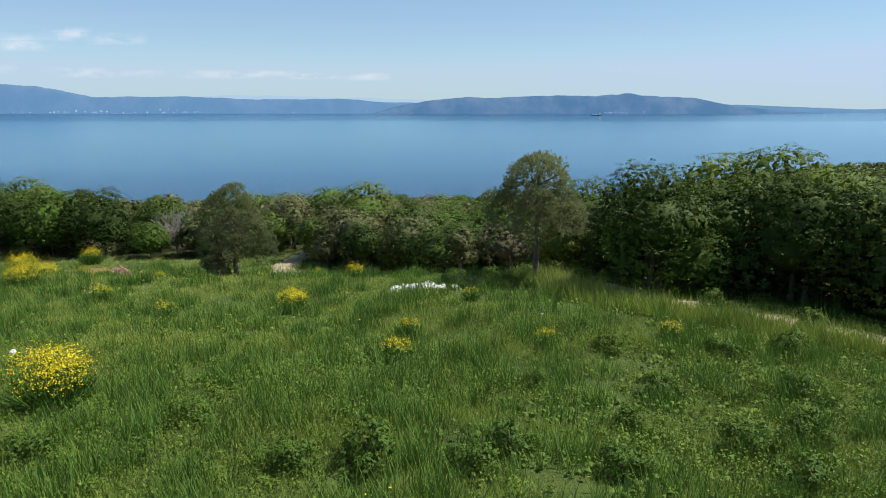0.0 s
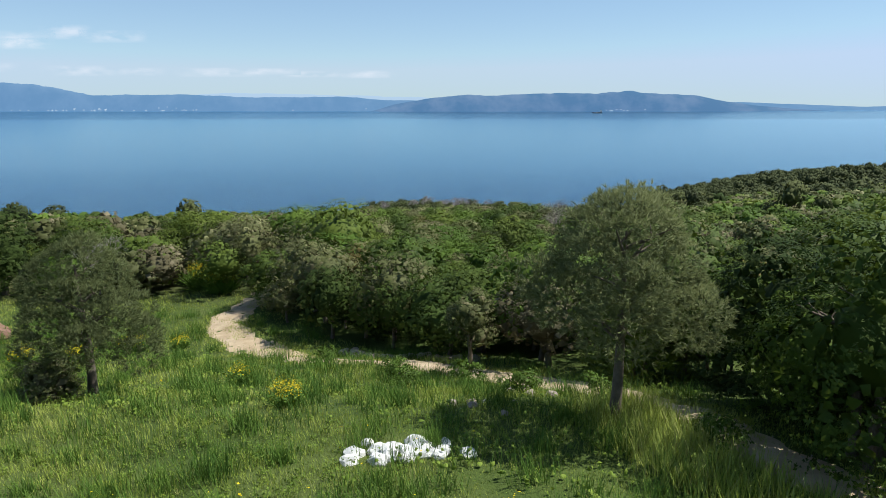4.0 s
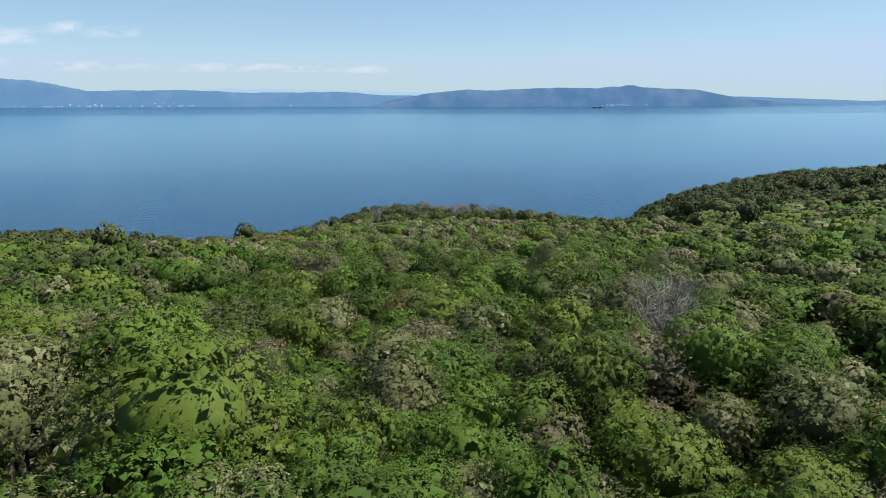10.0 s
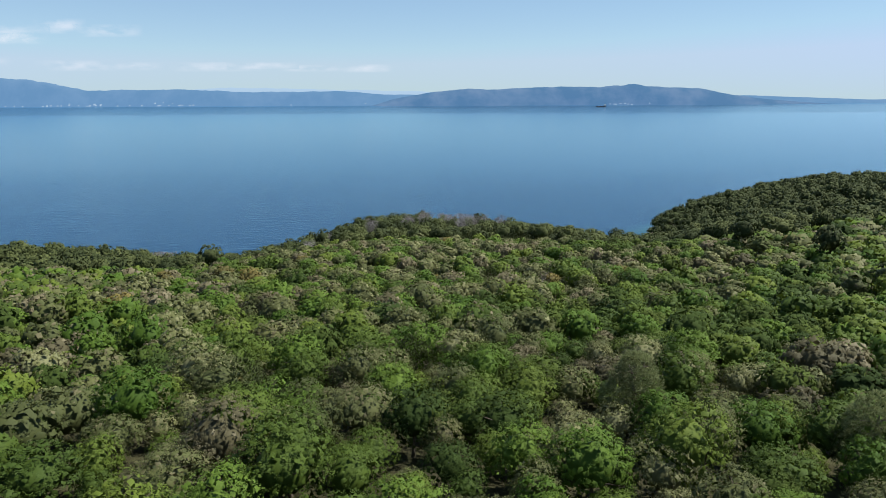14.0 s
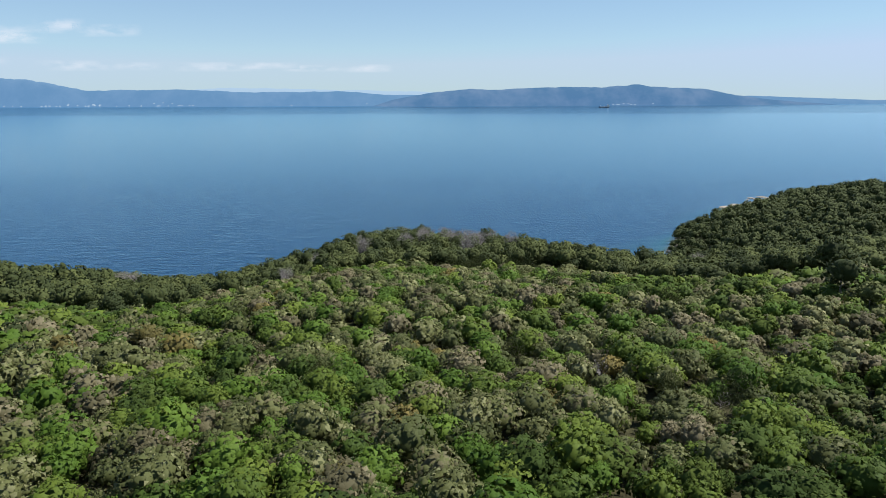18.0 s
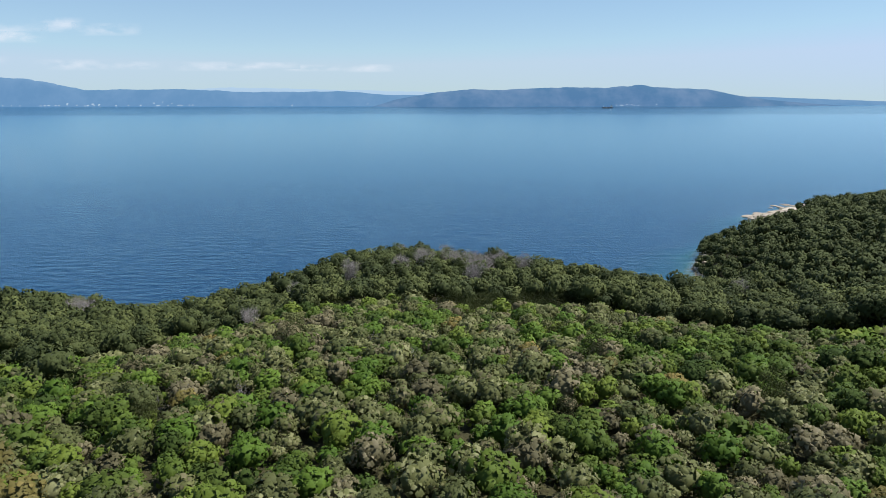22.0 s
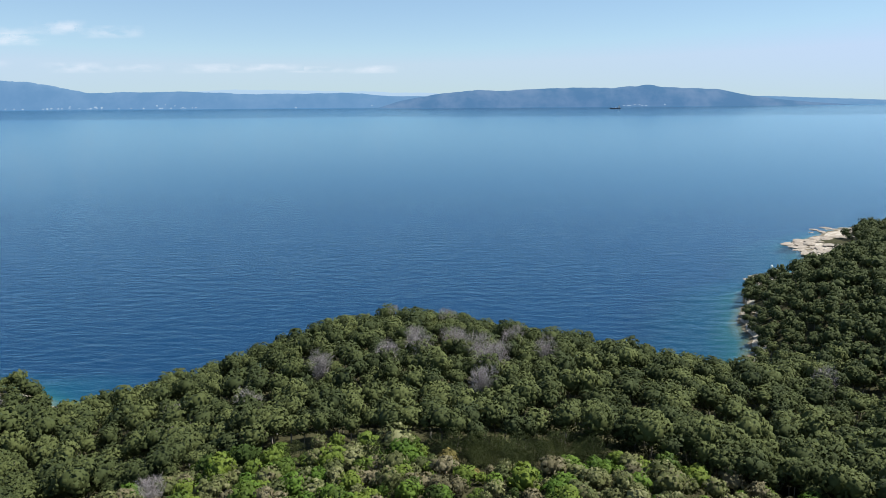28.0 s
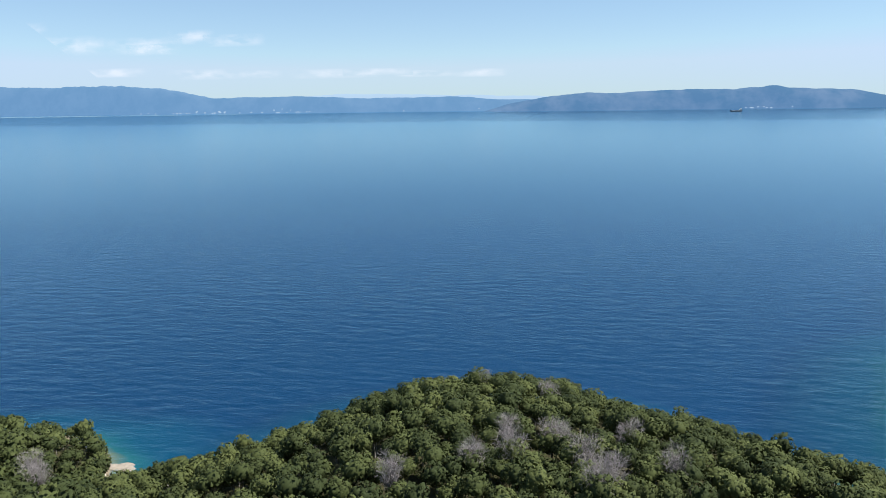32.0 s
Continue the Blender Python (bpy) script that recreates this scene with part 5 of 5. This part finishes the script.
# ---- stones ----
def stone_mesh(rng, flat=0.7, rough=0.22, sub=2):
    bm = bmesh.new()
    bmesh.ops.create_icosphere(bm, subdivisions=sub, radius=1.0)
    off = Vector(rng.uniform(-50, 50, 3))
    for v in bm.verts:
        n_ = noise.noise(v.co * 1.1 + off) * rough * 2 + noise.noise(v.co * 2.7 + off) * rough
        v.co *= 1 + n_
        v.co.z *= flat
        for k in range(3):
            v.co[k] = round(v.co[k] * 3.1) / 3.1 * 0.45 + v.co[k] * 0.55
    me = bpy.data.meshes.new("stone")
    bm.to_mesh(me)
    bm.free()
    return me


STONES = [stone_mesh(r3) for _ in range(6)]


def stone(name, x, y, s, mat, label, group, z=None, k=0, stretch=(1, 1, 1)):
    ob = new(name, STONES[k % 6])
    if not ob.data.materials:
        ob.data.materials.append(LIMESTONE)
    ob.material_slots[0].link = "OBJECT"
    ob.material_slots[0].material = mat
    zz = float(height(x, y)) if z is None else z
    ob.matrix_world = Matrix.Translation((x, y, zz + s * 0.28 * stretch[2])) @ Matrix.Rotation(k * 1.7, 4, "Z") @ Matrix.Diagonal((s * stretch[0], s * stretch[1], s * stretch[2], 1))
    return tagged(ob, label, "stone", group)


for k in range(30):
    stone("stone", -1.25 + r3.normal(0, 0.75), 37.4 + r3.normal(0, 0.35), r3.uniform(0.16, 0.34), WHITE_STONE, "white limestone lump in a heap on the meadow", "white stone heap", k=k)
for k, (x_, y_, s_) in enumerate(((3.5, 34.2, 0.28), (4.6, 29.9, 0.26), (4.9, 29.8, 0.15), (3.5, 46.3, 0.5), (2.8, 46.1, 0.4), (1.0, 42.2, 0.4), (1.5, 42.0, 0.3), (3.4, 44.1, 0.5), (4.1, 43.2, 0.45), (0.3, 42.0, 0.4), (1.0, 41.0, 0.35), (-16, 23.6, 0.3), (2.0, 40.2, 0.3), (2.5, 41.4, 0.25))):
    stone("stone", x_, y_, s_ * 0.5, WHITE_STONE if k % 5 == 1 else LIMESTONE, "pale limestone block half hidden in grass", "meadow stones", k=k)
for k in range(46):
    t_ = k / 45
    stone("stone", -6.5 + 8.5 * t_ + r3.normal(0, 0.25), 61.0 - 5.2 * t_ + r3.normal(0, 0.25), r3.uniform(0.14, 0.32), LIMESTONE, "grey stone of a tumbled dry wall by the track", "tumbled dry wall", k=k)
# the heap of reddish earth and brushwood
for k in range(26):
    stone("earth_clod", -34.5 + r3.normal(0, 1.2), 65.2 + r3.normal(0, 0.6), r3.uniform(0.45, 0.95), RED_EARTH, "clod of reddish earth in a spoil heap", "spoil heap", k=k)

gvl = r3.integers(0, len(u), 2200)
gs = r3.uniform(-1, 1, 2200)
gp = np.stack([cxs[gvl] + nx[gvl] * half[gvl] * gs, cys[gvl] + ny[gvl] * half[gvl] * gs], -1)
pb = [(np.array([(1, 0, 0), (-0.5, 0.8, 0), (-0.5, -0.8, 0.1), (0, 0, 0.8)]) * s_ + (a, b, float(h_) + 0.04), np.array([(0, 1, 3), (1, 2, 3), (2, 0, 3)])) for (a, b), h_, s_ in zip(gp, height(gp[:, 0], gp[:, 1]), r3.uniform(0.02, 0.07, 2200))]
pv, pf = joined(pb)
tagged(link_mesh("gravel", pv, pf, [LIMESTONE]), "loose pale gravel on the track", "gravel", kind="stuff")


# ---- the rocky shore ----
def shelf(x, y, s, k, stretch=(1.6, 1.0, 0.38), label="pale weathered limestone ledge at the waterline"):
    return stone("shore_rock", x, y, s, LIMESTONE, label, "shore rocks", z=max(0.0, float(height(x, y))) - 0.2, k=k, stretch=stretch)


for cx_, cy_, rx_, ry_, cnt in ((163, 539, 13, 10, 60), (216, 608, 14, 24, 70), (125, 484, 5, 6, 9), (240, 630, 14, 6, 20), (262, 655, 25, 14, 24), (-118, 399, 3, 2.5, 9)):
    for k in range(cnt):
        a, q = r3.uniform(0, 6.28), math.sqrt(r3.random())
        shelf(cx_ + rx_ * q * math.cos(a), cy_ + ry_ * q * math.sin(a), r3.uniform(0.5, 1.4) if cx_ < 130 else r3.uniform(0.8, 2.9), k)

# boulders all along the waterline
cp = np.array(COAST[1:-1], float)
cs = np.concatenate([[0], np.cumsum(np.hypot(*np.diff(cp, axis=0).T))])
cu = r3.uniform(cs[2], cs[-2], 70)
for k, q in enumerate(cu):
    if 95 < np.interp(q, cs, cp[:, 0]) < 150:
        continue
    shelf(float(np.interp(q, cs, cp[:, 0])) + r3.normal(0, 1.6), float(np.interp(q, cs, cp[:, 1])) + r3.normal(0, 1.6), r3.uniform(0.3, 0.8), k, (1.2, 1.0, 0.6), "weathered boulder at the waterline")


# ---- ship and buoy ----
def box(bm, x0, x1, y0, y1, z0, z1):
    m = Matrix.Translation(((x0 + x1) / 2, (y0 + y1) / 2, (z0 + z1) / 2)) @ Matrix.Diagonal((x1 - x0, y1 - y0, z1 - z0, 1))
    bmesh.ops.create_cube(bm, size=1.0, matrix=m)


def hull_mesh(length, beam, deep):
    bm = bmesh.new()
    rows = []
    for i in range(13):
        q = i / 12
        w = beam / 2 * (1 - max(0, (q - 0.72) / 0.28) ** 2.2) * (0.8 + 0.2 * min(1, q / 0.1))
        x = (q - 0.5) * length
        sheer = 1.5 * max(0, (q - 0.8) / 0.2) ** 2
        rows.append([bm.verts.new((x, s * w * k, z)) for s, k, z in ((-1, 1, deep + sheer), (-1, 0.85, -1), (1, 0.85, -1), (1, 1, deep + sheer))])
    for a, b in zip(rows[:-1], rows[1:]):
        for j in range(4):
            bm.faces.new((a[j], b[j], b[(j + 1) % 4], a[(j + 1) % 4]))
    bm.faces.new(rows[0])
    bm.faces.new(rows[-1][::-1])
    return bm


ship = new("cargo_ship")
ship.matrix_world = Matrix.Translation((872, 3900, 0)) @ Matrix.Rotation(math.pi + 0.1, 4, "Z")
tagged(ship, "small dark-hulled cargo ship with white deckhouse", "ship")
part("hull", hull_mesh(58, 11, 4.5), HULL, ship, "dark blue hull")
bm = bmesh.new()
box(bm, -27, -17, -4.5, 4.5, 4.0, 12)
box(bm, -25, -19, -3.5, 3.5, 12, 15)
part("deckhouse", bm, WHITE_PAINT, ship, "white deckhouse")
bm = bmesh.new()
box(bm, -23, -20.5, -1, 1, 15, 18.5)
part("funnel", bm, HULL, ship)
bm = bmesh.new()
box(bm, -14, 20, -4, 4, 4.2, 5.8)
part("hatch_cover", bm, WHITE_PAINT, ship)
bm = bmesh.new()
box(bm, 22, 22.6, -0.3, 0.3, 5, 14)
part("mast", bm, WHITE_PAINT, ship)

buoy = new("buoy")
buoy.matrix_world = Matrix.Translation((172, 566, 0))
tagged(buoy, "small white mooring buoy afloat near the rocks", "buoy")
bm = bmesh.new()
bmesh.ops.create_uvsphere(bm, u_segments=12, v_segments=8, radius=0.7)
part("float", bm, WHITE_PAINT, buoy)
bm = bmesh.new()
bmesh.ops.create_cone(bm, cap_ends=True, segments=8, radius1=0.12, radius2=0.08, depth=1.0, matrix=Matrix.Translation((0, 0, 1.0)))
part("post", bm, WHITE_PAINT, buoy)


# ---- settlements on the far shore ----
hv, hf, o_ = [], [], 0
for k in range(50):
    g_ = r3.random()
    x_ = r3.normal(-2560, 160) if g_ < 0.3 else r3.normal(-1900, 260) if g_ < 0.65 else r3.normal(1120, 120) if g_ < 0.85 else r3.uniform(-3600, 2000)
    near_isle = x_ > -400
    y_, z_ = (4424, 0) if near_isle else (4640, 0)
    up = r3.exponential(0.05)
    y_, z_ = y_ + up * 90, 2 + up * (95 if not near_isle else 85)
    w_, d_, h_ = r3.uniform(5, 10), 8, r3.uniform(0, 2)
    c8 = np.array([(a, b, c) for c in (0, 1) for a, b in ((0, 0), (1, 0), (1, 1), (0, 1))], float) * (w_, d_, h_ + 4) + (x_, y_ - 16, z_)
    hv.append(c8)
    hf.append(np.array([(0, 1, 5), (0, 5, 4), (1, 2, 6), (1, 6, 5), (2, 3, 7), (2, 7, 6), (3, 0, 4), (3, 4, 7), (4, 5, 6), (4, 6, 7)]) + o_)
    o_ += 8
tagged(link_mesh("far_village", np.concatenate(hv), np.concatenate(hf), [FAR_WALL]), "tiny pale houses along the far shore", "houses", kind="stuff")
